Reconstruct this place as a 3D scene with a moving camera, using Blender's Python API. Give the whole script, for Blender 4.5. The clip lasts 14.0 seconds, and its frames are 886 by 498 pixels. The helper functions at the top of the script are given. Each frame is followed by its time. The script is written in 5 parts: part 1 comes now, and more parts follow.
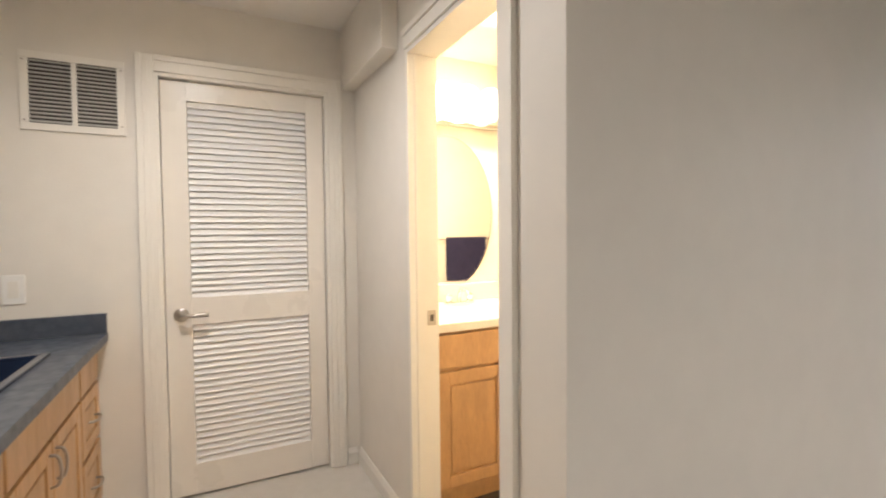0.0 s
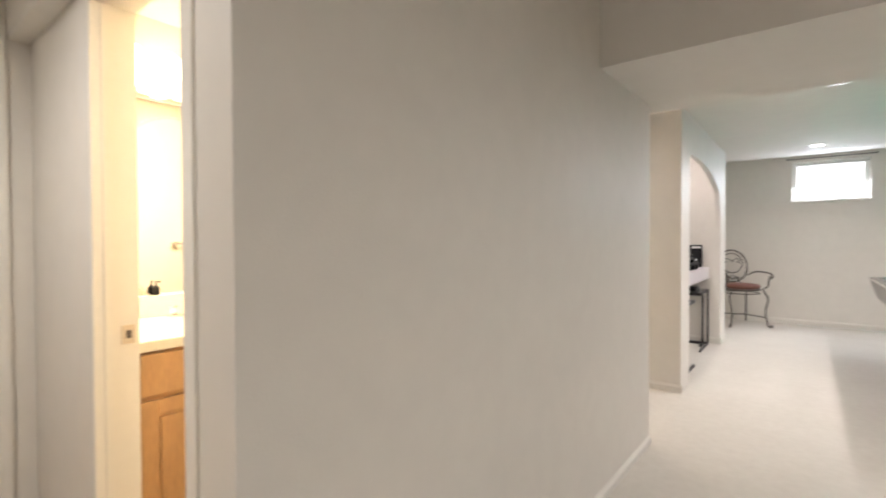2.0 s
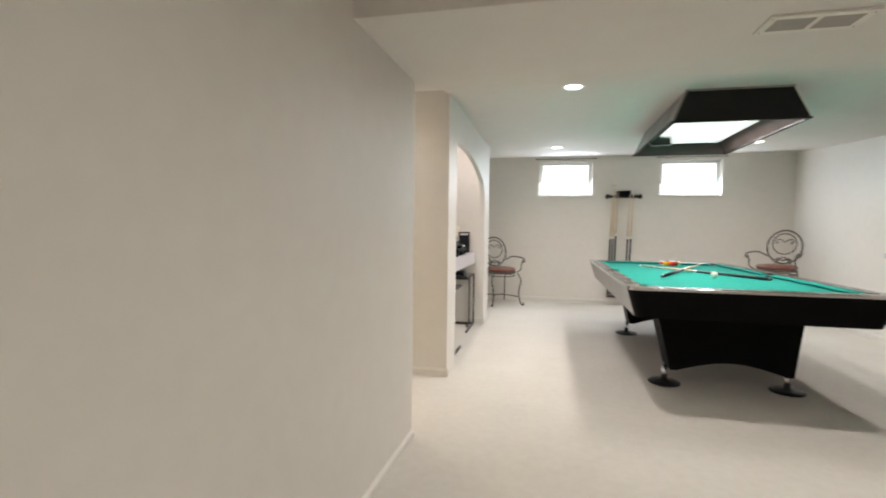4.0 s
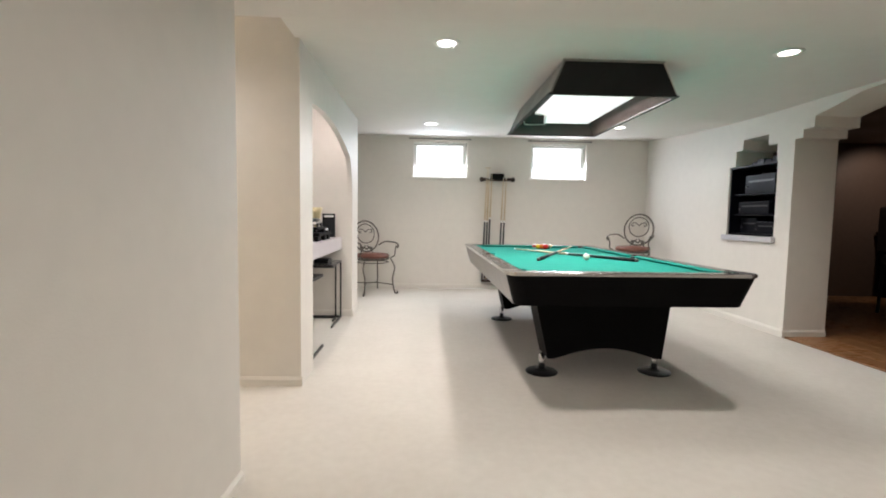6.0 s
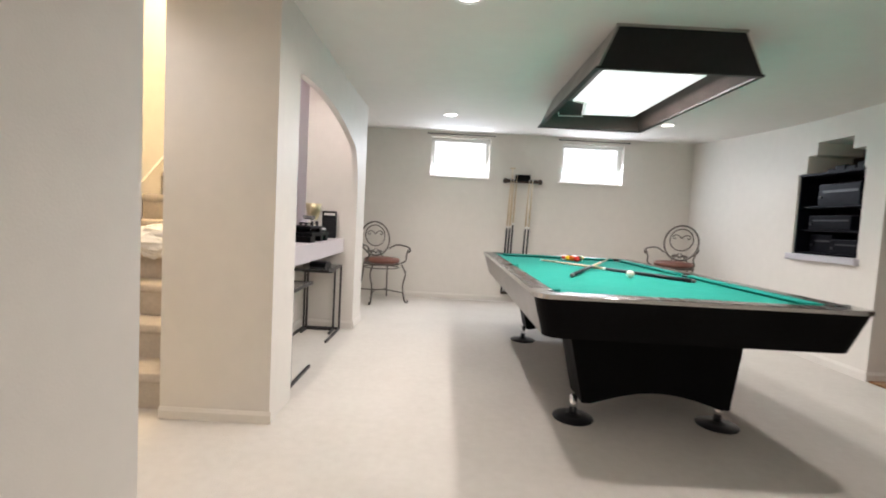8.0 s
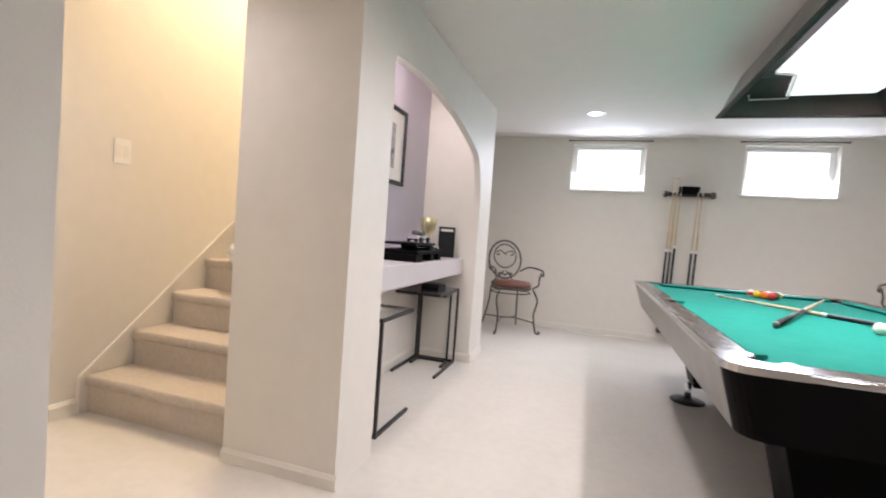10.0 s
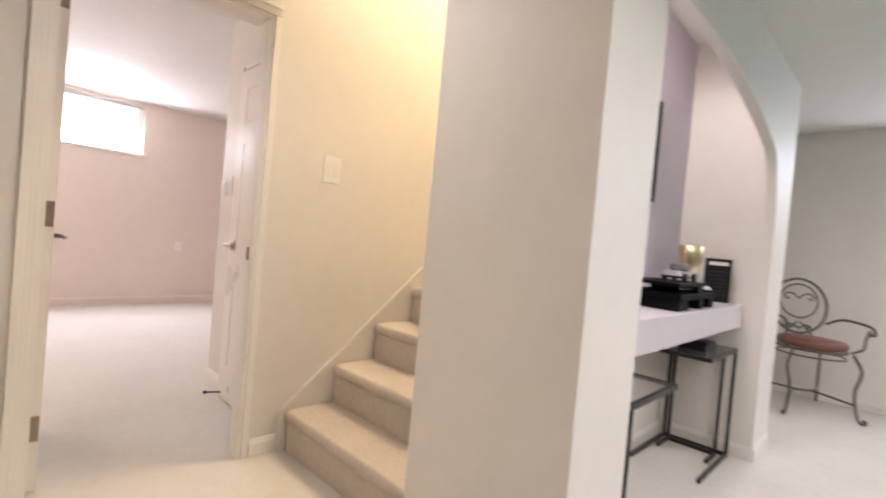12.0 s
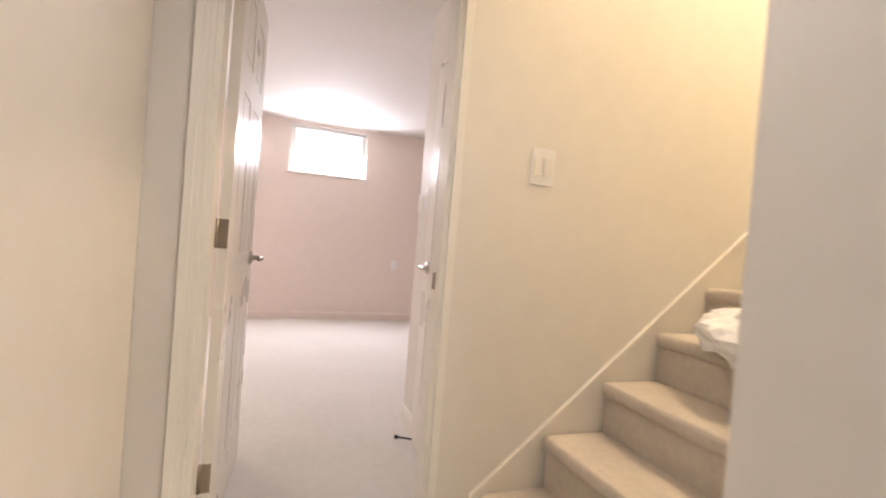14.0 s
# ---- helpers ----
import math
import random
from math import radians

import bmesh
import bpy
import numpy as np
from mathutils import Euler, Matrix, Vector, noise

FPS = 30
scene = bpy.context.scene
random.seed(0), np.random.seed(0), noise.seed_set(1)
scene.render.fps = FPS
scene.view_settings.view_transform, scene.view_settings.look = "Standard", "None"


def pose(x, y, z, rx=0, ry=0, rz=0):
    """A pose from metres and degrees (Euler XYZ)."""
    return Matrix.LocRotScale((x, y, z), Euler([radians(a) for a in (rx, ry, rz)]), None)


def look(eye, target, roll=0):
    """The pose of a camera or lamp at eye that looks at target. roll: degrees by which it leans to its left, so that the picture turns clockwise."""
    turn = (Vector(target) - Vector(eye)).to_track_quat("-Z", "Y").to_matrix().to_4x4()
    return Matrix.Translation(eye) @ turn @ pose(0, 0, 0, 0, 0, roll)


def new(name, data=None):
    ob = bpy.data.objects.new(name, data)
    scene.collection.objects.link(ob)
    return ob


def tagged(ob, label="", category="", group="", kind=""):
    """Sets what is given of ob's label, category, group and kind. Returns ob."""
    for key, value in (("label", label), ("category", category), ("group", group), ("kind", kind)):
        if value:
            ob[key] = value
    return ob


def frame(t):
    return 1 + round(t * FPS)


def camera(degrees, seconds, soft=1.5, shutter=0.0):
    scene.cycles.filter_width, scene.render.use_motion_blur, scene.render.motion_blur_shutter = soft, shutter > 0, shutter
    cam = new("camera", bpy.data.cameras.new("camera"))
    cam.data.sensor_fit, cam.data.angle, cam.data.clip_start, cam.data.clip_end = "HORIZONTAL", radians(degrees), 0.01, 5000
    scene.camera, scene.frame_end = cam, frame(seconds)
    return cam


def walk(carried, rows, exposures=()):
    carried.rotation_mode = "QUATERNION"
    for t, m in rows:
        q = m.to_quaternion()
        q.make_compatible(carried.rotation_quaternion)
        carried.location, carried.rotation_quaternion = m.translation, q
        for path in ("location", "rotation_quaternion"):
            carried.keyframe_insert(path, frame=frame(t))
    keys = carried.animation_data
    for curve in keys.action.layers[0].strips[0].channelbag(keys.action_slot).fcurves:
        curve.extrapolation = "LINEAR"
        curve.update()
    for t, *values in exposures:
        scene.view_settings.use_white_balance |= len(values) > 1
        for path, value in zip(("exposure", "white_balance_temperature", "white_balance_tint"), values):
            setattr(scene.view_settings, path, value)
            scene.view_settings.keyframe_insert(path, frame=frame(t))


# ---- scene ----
cam = camera(87.2, 14.0, soft=1.9, shutter=0.5)
PATH = [
    (0, (0.714, 1.065, 1.217), (-1.069, 1.968, 1.15), -0.6),
    (0.5, (0.744, 1.067, 1.225), (-0.939, 2.145, 1.156), -0.4),
    (1, (0.765, 1.119, 1.212), (-0.793, 2.372, 1.152), -0.3),
    (1.5, (0.735, 1.217, 1.186), (-0.677, 2.633, 1.142), -0.2),
    (2, (0.751, 1.303, 1.174), (-0.475, 2.883, 1.142), -0.2),
    (2.5, (0.771, 1.353, 1.173), (-0.268, 3.062, 1.153), -0.1),
    (3, (0.742, 1.409, 1.157), (-0.118, 3.215, 1.125), 0.3),
    (3.5, (0.758, 1.57, 1.157), (0.101, 3.458, 1.096), 0.4),
    (4, (0.76, 1.708, 1.155), (0.323, 3.657, 1.07), 0.7),
    (6.5, (0.82, 2.402, 1.098), (0.934, 4.394, 0.96), 1.2),
    (7, (0.848, 2.561, 1.095), (0.958, 4.553, 0.96), 1.8),
    (7.5, (0.859, 2.725, 1.094), (0.933, 4.719, 0.965), 2.5),
    (10, (0.935, 3.585, 1.079), (0.321, 5.487, 1.008), 4.1),
    (10.5, (0.957, 3.734, 1.095), (0.17, 5.571, 1.029), 4.3),
    (11, (0.889, 3.897, 1.085), (-0.104, 5.632, 1.035), 4.5),
    (11.5, (0.73, 4.077, 1.09), (-0.489, 5.661, 1.045), 4.8),
    (12, (0.535, 4.211, 1.092), (-0.871, 5.633, 1.054), 5.1),
    (12.5, (0.443, 4.323, 1.096), (-1.147, 5.535, 1.065), 5.2),
    (13, (0.385, 4.422, 1.089), (-1.341, 5.432, 1.071), 4.9),
    (13.5, (0.188, 4.493, 1.083), (-1.622, 5.343, 1.067), 5.0),
    (14, (-0.051, 4.567, 1.096), (-1.932, 5.248, 1.06), 4.7),
]
walk(cam, [(t, look(e, g, r)) for t, e, g, r in PATH],
     exposures=[(0.0, 0.0, 6430, 11), (2.0, 0.0, 6430, 10), (3.5, -0.05, 6430, 7), (6.5, 0.0, 6430, 9), (7.7, 0.0, 6430, 10), (10.0, -0.02, 6230, 14), (11.5, 0.04, 6270, 14), (12.5, -0.09, 6290, 13), (14.0, -0.11, 6290, 13)])

# ---- world ----
world = bpy.data.worlds.new("world")
scene.world = world
world.use_nodes = True
wn = world.node_tree
sky = wn.nodes.new("ShaderNodeTexSky")
sky.sky_type, sky.sun_disc, sky.sun_elevation, sky.sun_rotation = "NISHITA", False, radians(45), radians(200)
wn.links.new(sky.outputs[0], wn.nodes["Background"].inputs[0])
wn.nodes["Background"].inputs[1].default_value = 0.12


def lamp(name, kind, m, energy, color, size=0.1, size_y=None, spot=None, blend=0.6):
    d = bpy.data.lights.new(name, kind)
    d.energy, d.color = energy, color
    if kind == "AREA":
        d.size = size
        if size_y:
            d.shape, d.size_y = "RECTANGLE", size_y
    else:
        d.shadow_soft_size = size
    if spot:
        d.spot_size, d.spot_blend = radians(spot), blend
    ob = new(name, d)
    ob.matrix_world = m
    return ob


WARM, NEUTRAL, DAY = (1.0, 0.84, 0.66), (1.0, 0.90, 0.86), (0.82, 0.88, 1.0)
CEIL, CEIL_HALL, SOFFIT = 2.2, 2.26, 1.94
FAR = 9.45


def ceil_z(y):
    """The pool room's ceiling rises a little towards the windows."""
    return CEIL + 0.14 * max(0.0, (y - 6.9) / (FAR - 6.9)) ** 1.7


# downlights of the pool room, the hall and the bar: x, y, z, watts; those of the hall and stair hall are unseen, added
# to brighten them
DOWNLIGHTS = [(0.92, 5.25, CEIL, 60), (0.86, 7.95, ceil_z(7.95), 40), (3.12, 5.23, CEIL, 45), (3.15, 7.9, ceil_z(7.9), 30)]
UNSEEN_HALL_LIGHTS = [(-0.75, 1.0, CEIL_HALL, 64), (1.3, 0.8, CEIL_HALL, 24), (1.75, 2.5, CEIL_HALL, 60), (-0.8, 4.72, CEIL + 0.02, 25)]
HALL_WHITE = (1.0, 0.95, 0.90)
for x, y, z, watts in DOWNLIGHTS + UNSEEN_HALL_LIGHTS:
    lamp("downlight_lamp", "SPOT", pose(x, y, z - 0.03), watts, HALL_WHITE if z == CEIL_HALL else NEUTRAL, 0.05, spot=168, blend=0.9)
# fluorescent tubes in the hood over the table, facing down
lamp("hood_lamp", "AREA", pose(1.835, 6.08, 2.054), 30, (1.0, 0.93, 0.9), 0.07, 0.66)
lamp("hood_lamp", "AREA", pose(2.36, 6.34, 2.054), 15, (1.0, 0.93, 0.9), 0.07, 1.1)
# daylight in the window openings
lamp("day_lamp_a", "AREA", look((1.02, FAR + 0.045, 1.985), (1.02, 7.4, 0.5)), 19, DAY, 0.70, 0.22)
lamp("day_lamp_b", "AREA", look((2.86, FAR + 0.045, 1.985), (2.86, 7.4, 0.5)), 19, DAY, 0.74, 0.22)
lamp("day_lamp_c", "AREA", look((-6.045, 5.125, 2.085), (-3.0, 5.125, 0.2)), 66, (0.95, 0.92, 1.0), 0.80, 0.22)
lamp("niche_lamp", "SPOT", pose(-0.33, 5.98, 2.42), 44, NEUTRAL, 0.04, spot=172, blend=0.25)
# warm lamp at the top of the stairs, vanity lamp, bar spot; added bedroom fill without a fixture
lamp("stair_lamp", "POINT", pose(-1.05, 6.6, 3.9), 185, (1.0, 0.80, 0.52), 0.12)
lamp("vanity_lamp", "AREA", look((-1.42, 2.45, 1.95), (-0.6, 2.4, 1.2)), 56, (1.0, 0.79, 0.54), 0.6, 0.12)
lamp("bar_lamp", "SPOT", look((7.35, 8.0, 2.25), (7.45, 9.0, 1.3)), 26, (1.0, 0.84, 0.72), 0.04, spot=90)
lamp("bedroom_fill", "POINT", pose(-4.0, 3.2, 2.1), 48, (1.0, 0.86, 0.78), 0.15)


# ---- materials ----
def material(name, color, rough=0.6, metal=0.0, var=0.0, scale=6.0, bump=0.0, bump_scale=80.0, emit=None, strength=1.0,
             coat=0.0, stretch=(1, 1, 1), color2=None, spec=0.5, rand=0.0, trans=0.0):
    m = bpy.data.materials.new(name)
    m.use_nodes = True
    nt = m.node_tree
    b = nt.nodes["Principled BSDF"]
    b.inputs["Base Color"].default_value = (*color, 1)
    b.inputs["Roughness"].default_value, b.inputs["Metallic"].default_value = rough, metal
    b.inputs["Coat Weight"].default_value, b.inputs["Specular IOR Level"].default_value = coat, spec
    b.inputs["Transmission Weight"].default_value = trans
    if var or bump or color2 or rand:
        tc = nt.nodes.new("ShaderNodeTexCoord")
        mp = nt.nodes.new("ShaderNodeMapping")
        mp.inputs["Scale"].default_value = stretch
        nt.links.new(tc.outputs["Object"], mp.inputs[0])
    if var or color2 or rand:
        n1, n2 = nt.nodes.new("ShaderNodeTexNoise"), nt.nodes.new("ShaderNodeTexNoise")
        n1.inputs["Scale"].default_value, n2.inputs["Scale"].default_value = scale, scale * 9
        n1.inputs["Detail"].default_value, n2.inputs["Detail"].default_value = 5, 4
        for n in (n1, n2):
            nt.links.new(mp.outputs[0], n.inputs["Vector"])
        add = nt.nodes.new("ShaderNodeMath")
        add.operation = "ADD"
        nt.links.new(n1.outputs[0], add.inputs[0])
        nt.links.new(n2.outputs[0], add.inputs[1])
        last = add
        if rand:
            oi = nt.nodes.new("ShaderNodeObjectInfo")
            ma = nt.nodes.new("ShaderNodeMath")
            ma.operation, ma.inputs[1].default_value = "MULTIPLY_ADD", rand
            nt.links.new(oi.outputs["Random"], ma.inputs[0])
            nt.links.new(add.outputs[0], ma.inputs[2])
            last = ma
        ramp = nt.nodes.new("ShaderNodeMapRange")
        ramp.inputs[1].default_value, ramp.inputs[2].default_value = 0.7, 1.3 + rand
        nt.links.new(last.outputs[0], ramp.inputs[0])
        mix = nt.nodes.new("ShaderNodeMix")
        mix.data_type = "RGBA"
        c2 = color2 or tuple(c * (1 - var) for c in color)
        mix.inputs[6].default_value, mix.inputs[7].default_value = (*color, 1), (*c2, 1)
        nt.links.new(ramp.outputs[0], mix.inputs[0])
        nt.links.new(mix.outputs[2], b.inputs["Base Color"])
        rr = nt.nodes.new("ShaderNodeMapRange")
        rr.inputs[1].default_value, rr.inputs[2].default_value = 0.3, 0.7
        rr.inputs[3].default_value, rr.inputs[4].default_value = max(0, rough - 0.06), min(1, rough + 0.06)
        nt.links.new(n1.outputs[0], rr.inputs[0])
        nt.links.new(rr.outputs[0], b.inputs["Roughness"])
    if bump:
        n3 = nt.nodes.new("ShaderNodeTexNoise")
        n3.inputs["Scale"].default_value, n3.inputs["Detail"].default_value = bump_scale, 5
        nt.links.new(mp.outputs[0], n3.inputs["Vector"])
        bp = nt.nodes.new("ShaderNodeBump")
        bp.inputs["Strength"].default_value, bp.inputs["Distance"].default_value = bump, 0.004
        nt.links.new(n3.outputs[0], bp.inputs["Height"])
        nt.links.new(bp.outputs[0], b.inputs["Normal"])
    if emit:
        b.inputs["Emission Color"].default_value = (*emit, 1)
        b.inputs["Emission Strength"].default_value = strength
    return m


M_WALL = material("wall_paint", (0.75, 0.712, 0.652), 0.55, var=0.05, scale=1.2, bump=0.12, bump_scale=140)
M_CEIL = material("ceiling_paint", (0.76, 0.735, 0.70), 0.8, var=0.04, scale=1.0, bump=0.1, bump_scale=160)
M_TRIM = material("trim_paint", (0.80, 0.77, 0.71), 0.35, var=0.03, scale=3)
M_DOOR = material("door_paint", (0.80, 0.76, 0.70), 0.3, var=0.03, scale=2)
M_CARPET = material("carpet", (0.70, 0.66, 0.60), 0.97, var=0.08, scale=2.2, bump=0.9, bump_scale=420, color2=(0.645, 0.605, 0.545), spec=0.1)
M_STAIR = material("stair_carpet", (0.62, 0.55, 0.47), 0.97, var=0.15, scale=5, bump=0.9, bump_scale=380, spec=0.1)
M_LILAC = material("lavender_paint", (0.61, 0.56, 0.635), 0.5, var=0.05, scale=1.5, bump=0.1)
M_PINK = material("blush_paint", (0.78, 0.685, 0.62), 0.6, var=0.05, scale=1.2, bump=0.1, bump_scale=140)
M_BATH = material("bath_paint", (0.79, 0.725, 0.60), 0.5, var=0.04, scale=1.5)
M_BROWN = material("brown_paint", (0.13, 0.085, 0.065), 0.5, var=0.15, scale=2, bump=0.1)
M_WOODFLOOR = material("wood_floor", (0.36, 0.17, 0.07), 0.3, var=0.4, scale=3, stretch=(1, 10, 1), bump=0.1, rand=0.5)
M_BATHFLOOR = material("bath_floor_tile", (0.10, 0.085, 0.075), 0.4, var=0.3, scale=6)
M_MAPLE = material("maple", (0.62, 0.36, 0.16), 0.35, var=0.25, scale=3, stretch=(6, 6, 1), coat=0.2)
M_COUNTER = material("counter_laminate", (0.085, 0.10, 0.13), 0.35, var=0.4, scale=30, spec=0.5)
M_BASIN = material("sink_enamel", (0.02, 0.03, 0.06), 0.2, coat=0.5)
M_MARBLE = material("cultured_marble", (0.85, 0.80, 0.68), 0.2, var=0.08, scale=4, coat=0.4)
M_BLACK = material("black_laminate", (0.004, 0.0037, 0.004), 0.5, var=0.3, scale=5, spec=0.06)
M_SILVER = material("brushed_silver", (0.32, 0.305, 0.29), 0.34, metal=0.85, var=0.1, scale=4, stretch=(1, 20, 1))
M_TABLE_CHROME = material("table_chrome", (0.62, 0.61, 0.60), 0.16, metal=1.0, var=0.1, scale=8)
M_CHROME = material("chrome", (0.75, 0.75, 0.76), 0.12, metal=1.0)
M_HINGE = material("aged_bronze", (0.34, 0.28, 0.22), 0.4, metal=0.7, var=0.2, scale=30)
M_NICKEL = material("brushed_nickel", (0.48, 0.44, 0.40), 0.3, metal=1.0)
M_RAIL = material("walnut_rail", (0.055, 0.036, 0.028), 0.26, var=0.4, scale=4, stretch=(8, 1, 8), coat=0.2)
M_FELT = material("green_felt", (0.012, 0.245, 0.195), 0.9, var=0.06, scale=10, bump=0.3, bump_scale=600, spec=0.15)
M_WHITE = material("white_plastic", (0.82, 0.81, 0.78), 0.35)
M_IRON = material("wrought_iron", (0.17, 0.15, 0.13), 0.42, metal=0.7, var=0.4, scale=20)
M_LEATHER = material("red_brown_leather", (0.20, 0.075, 0.05), 0.4, var=0.35, scale=12, bump=0.2, bump_scale=150)
M_STEEL = material("dark_steel", (0.045, 0.042, 0.042), 0.38, metal=0.6, var=0.2, scale=10)
M_DARKBOX = material("recess_black", (0.006, 0.006, 0.010), 0.35, var=0.5, scale=3, spec=0.08)
M_NAVY = material("navy_terry", (0.025, 0.022, 0.065), 0.95, var=0.2, scale=10, bump=0.8, bump_scale=300)
M_GOLD = material("gold_plate", (0.76, 0.67, 0.42), 0.28, metal=1.0)
M_HOOD_IN = material("hood_bronze", (0.05, 0.035, 0.03), 0.45, var=0.3, scale=6)
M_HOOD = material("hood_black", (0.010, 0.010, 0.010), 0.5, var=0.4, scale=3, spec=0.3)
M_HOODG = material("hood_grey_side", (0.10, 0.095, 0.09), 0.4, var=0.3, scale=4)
# lighter hood colour, with the light reflected on one side put into it
M_HOOD_SHEEN_SIDE = material("hood_reflecting_side", (0.24, 0.23, 0.215), 0.38, var=0.2, scale=4)
M_SILL = material("sill_paint", (0.52, 0.51, 0.54), 0.35, var=0.05, scale=5)
M_CUE_WOOD = material("cue_maple", (0.66, 0.52, 0.34), 0.3, var=0.15, scale=10)
M_CUE_DARK = material("cue_butt", (0.012, 0.012, 0.014), 0.35, var=0.2, scale=20, spec=0.3)
M_MIRROR = material("mirror_silver", (0.9, 0.9, 0.9), 0.01, metal=1.0)
M_GLASS = material("clear_glass", (0.95, 0.97, 0.96), 0.03, trans=1.0)
M_GREYGLASS = material("smoked_glass", (0.25, 0.25, 0.25), 0.06, trans=0.6, spec=0.8)
M_PANE = material("bright_pane", (0.9, 0.93, 0.97), 0.3, emit=(0.93, 0.96, 1.0), strength=1.6)
M_DARKGREY = material("dark_grey_plastic", (0.014, 0.014, 0.018), 0.4, var=0.1, scale=20)
M_TUBE = material("lit_diffuser", (0.9, 0.92, 0.9), 0.4, emit=(1.0, 0.99, 0.97), strength=0.85, color2=(0.62, 0.62, 0.64), scale=3, stretch=(1, 0.4, 1))
M_HOOD_EDGE = material("hood_edge_metal", (0.42, 0.40, 0.37), 0.4, metal=0.6, var=0.1, scale=10)
M_SLAT = material("louver_paint", (0.85, 0.84, 0.83), 0.55, var=0.02, scale=3)
M_BULB = material("lit_lens", (0.95, 0.93, 0.9), 0.4, emit=(1.0, 0.93, 0.85), strength=6)
M_GLOBE = material("lit_globe", (0.95, 0.9, 0.8), 0.4, emit=(1.0, 0.86, 0.6), strength=6)
M_DARK = material("dark_slot", (0.06, 0.05, 0.045), 0.7)
M_GREYSLAT = material("vent_slat", (0.42, 0.41, 0.38), 0.45)


# ---- mesh helpers ----
def mesh_ob(name, bm, mat, parent=None, smooth=False):
    me = bpy.data.meshes.new(name)
    bmesh.ops.recalc_face_normals(bm, faces=bm.faces)
    if smooth:
        for f in bm.faces:
            f.smooth = True
    bm.to_mesh(me)
    bm.free()
    for mm in (mat if isinstance(mat, (list, tuple)) else [mat]):
        me.materials.append(mm)
    ob = new(name, me)
    if parent:
        ob.parent = parent
    return ob


def part(name, bm, mat, parent, label="", smooth=False):
    ob = mesh_ob(name, bm, mat, parent, smooth)
    return tagged(ob, label) if label else ob


def add_box(bm, x0, x1, y0, y1, z0, z1, m=None, bevel=0.0, taper=None):
    """taper: (dx, dy) by which the bottom shrinks on each side."""
    tx, ty = taper or (0, 0)
    pts = [(x0 + tx, y0 + ty, z0), (x1 - tx, y0 + ty, z0), (x1 - tx, y1 - ty, z0), (x0 + tx, y1 - ty, z0),
           (x0, y0, z1), (x1, y0, z1), (x1, y1, z1), (x0, y1, z1)]
    vs = [bm.verts.new(m @ Vector(p) if m else p) for p in pts]
    fs = [bm.faces.new([vs[i] for i in q]) for q in ((3, 2, 1, 0), (4, 5, 6, 7), (0, 1, 5, 4), (1, 2, 6, 5), (2, 3, 7, 6), (3, 0, 4, 7))]
    if bevel:
        es = list({e for f in fs for e in f.edges})
        bmesh.ops.bevel(bm, geom=es, offset=bevel, segments=2, affect="EDGES", profile=0.6)
    return bm


def box(*a, **k):
    return add_box(bmesh.new(), *a, **k)


def boxes(*rows, bevel=0.0):
    bm = bmesh.new()
    for r in rows:
        add_box(bm, *r, bevel=bevel)
    return bm


def add_cyl(bm, p0, p1, r0, r1=None, n=20):
    p0, p1 = Vector(p0), Vector(p1)
    r1 = r0 if r1 is None else r1
    q = (p1 - p0).to_track_quat("Z", "Y").to_matrix()
    a = [bm.verts.new(p0 + q @ Vector((r0 * math.cos(2 * math.pi * i / n), r0 * math.sin(2 * math.pi * i / n), 0))) for i in range(n)]
    b = [bm.verts.new(p1 + q @ Vector((r1 * math.cos(2 * math.pi * i / n), r1 * math.sin(2 * math.pi * i / n), 0))) for i in range(n)]
    for i in range(n):
        bm.faces.new((a[i], a[(i + 1) % n], b[(i + 1) % n], b[i]))
    bm.faces.new(a[::-1])
    bm.faces.new(b)
    return bm


def cyl(*a, **k):
    return add_cyl(bmesh.new(), *a, **k)


def add_lathe(bm, profile, n=24, m=None):
    """profile: (radius, z) from bottom to top."""
    rings = []
    for r, z in profile:
        rings.append([bm.verts.new((m or Matrix()) @ Vector((r * math.cos(2 * math.pi * i / n), r * math.sin(2 * math.pi * i / n), z))) for i in range(n)])
    for a, b in zip(rings, rings[1:]):
        for i in range(n):
            bm.faces.new((a[i], a[(i + 1) % n], b[(i + 1) % n], b[i]))
    bm.faces.new(rings[0][::-1])
    bm.faces.new(rings[-1])
    return bm


def lathe(*a, **k):
    return add_lathe(bmesh.new(), *a, **k)


def add_tube(bm, pts, r, n=8, closed=False):
    pts = [Vector(p) for p in pts]
    rings, up = [], None
    for i, p in enumerate(pts):
        a = pts[i - 1] if i or closed else pts[i]
        b = pts[(i + 1) % len(pts)] if i < len(pts) - 1 or closed else pts[i]
        d = (b - a).normalized()
        if up is None:
            up = d.orthogonal().normalized()
        up = (up - d * up.dot(d)).normalized()
        side = d.cross(up)
        rings.append([bm.verts.new(p + r * (math.cos(2 * math.pi * k / n) * up + math.sin(2 * math.pi * k / n) * side)) for k in range(n)])
    pairs = list(zip(rings, rings[1:])) + ([(rings[-1], rings[0])] if closed else [])
    for a, b in pairs:
        for k in range(n):
            bm.faces.new((a[k], a[(k + 1) % n], b[(k + 1) % n], b[k]))
    if not closed:
        bm.faces.new(rings[0][::-1])
        bm.faces.new(rings[-1])
    return bm


def tube(*a, **k):
    return add_tube(bmesh.new(), *a, **k)


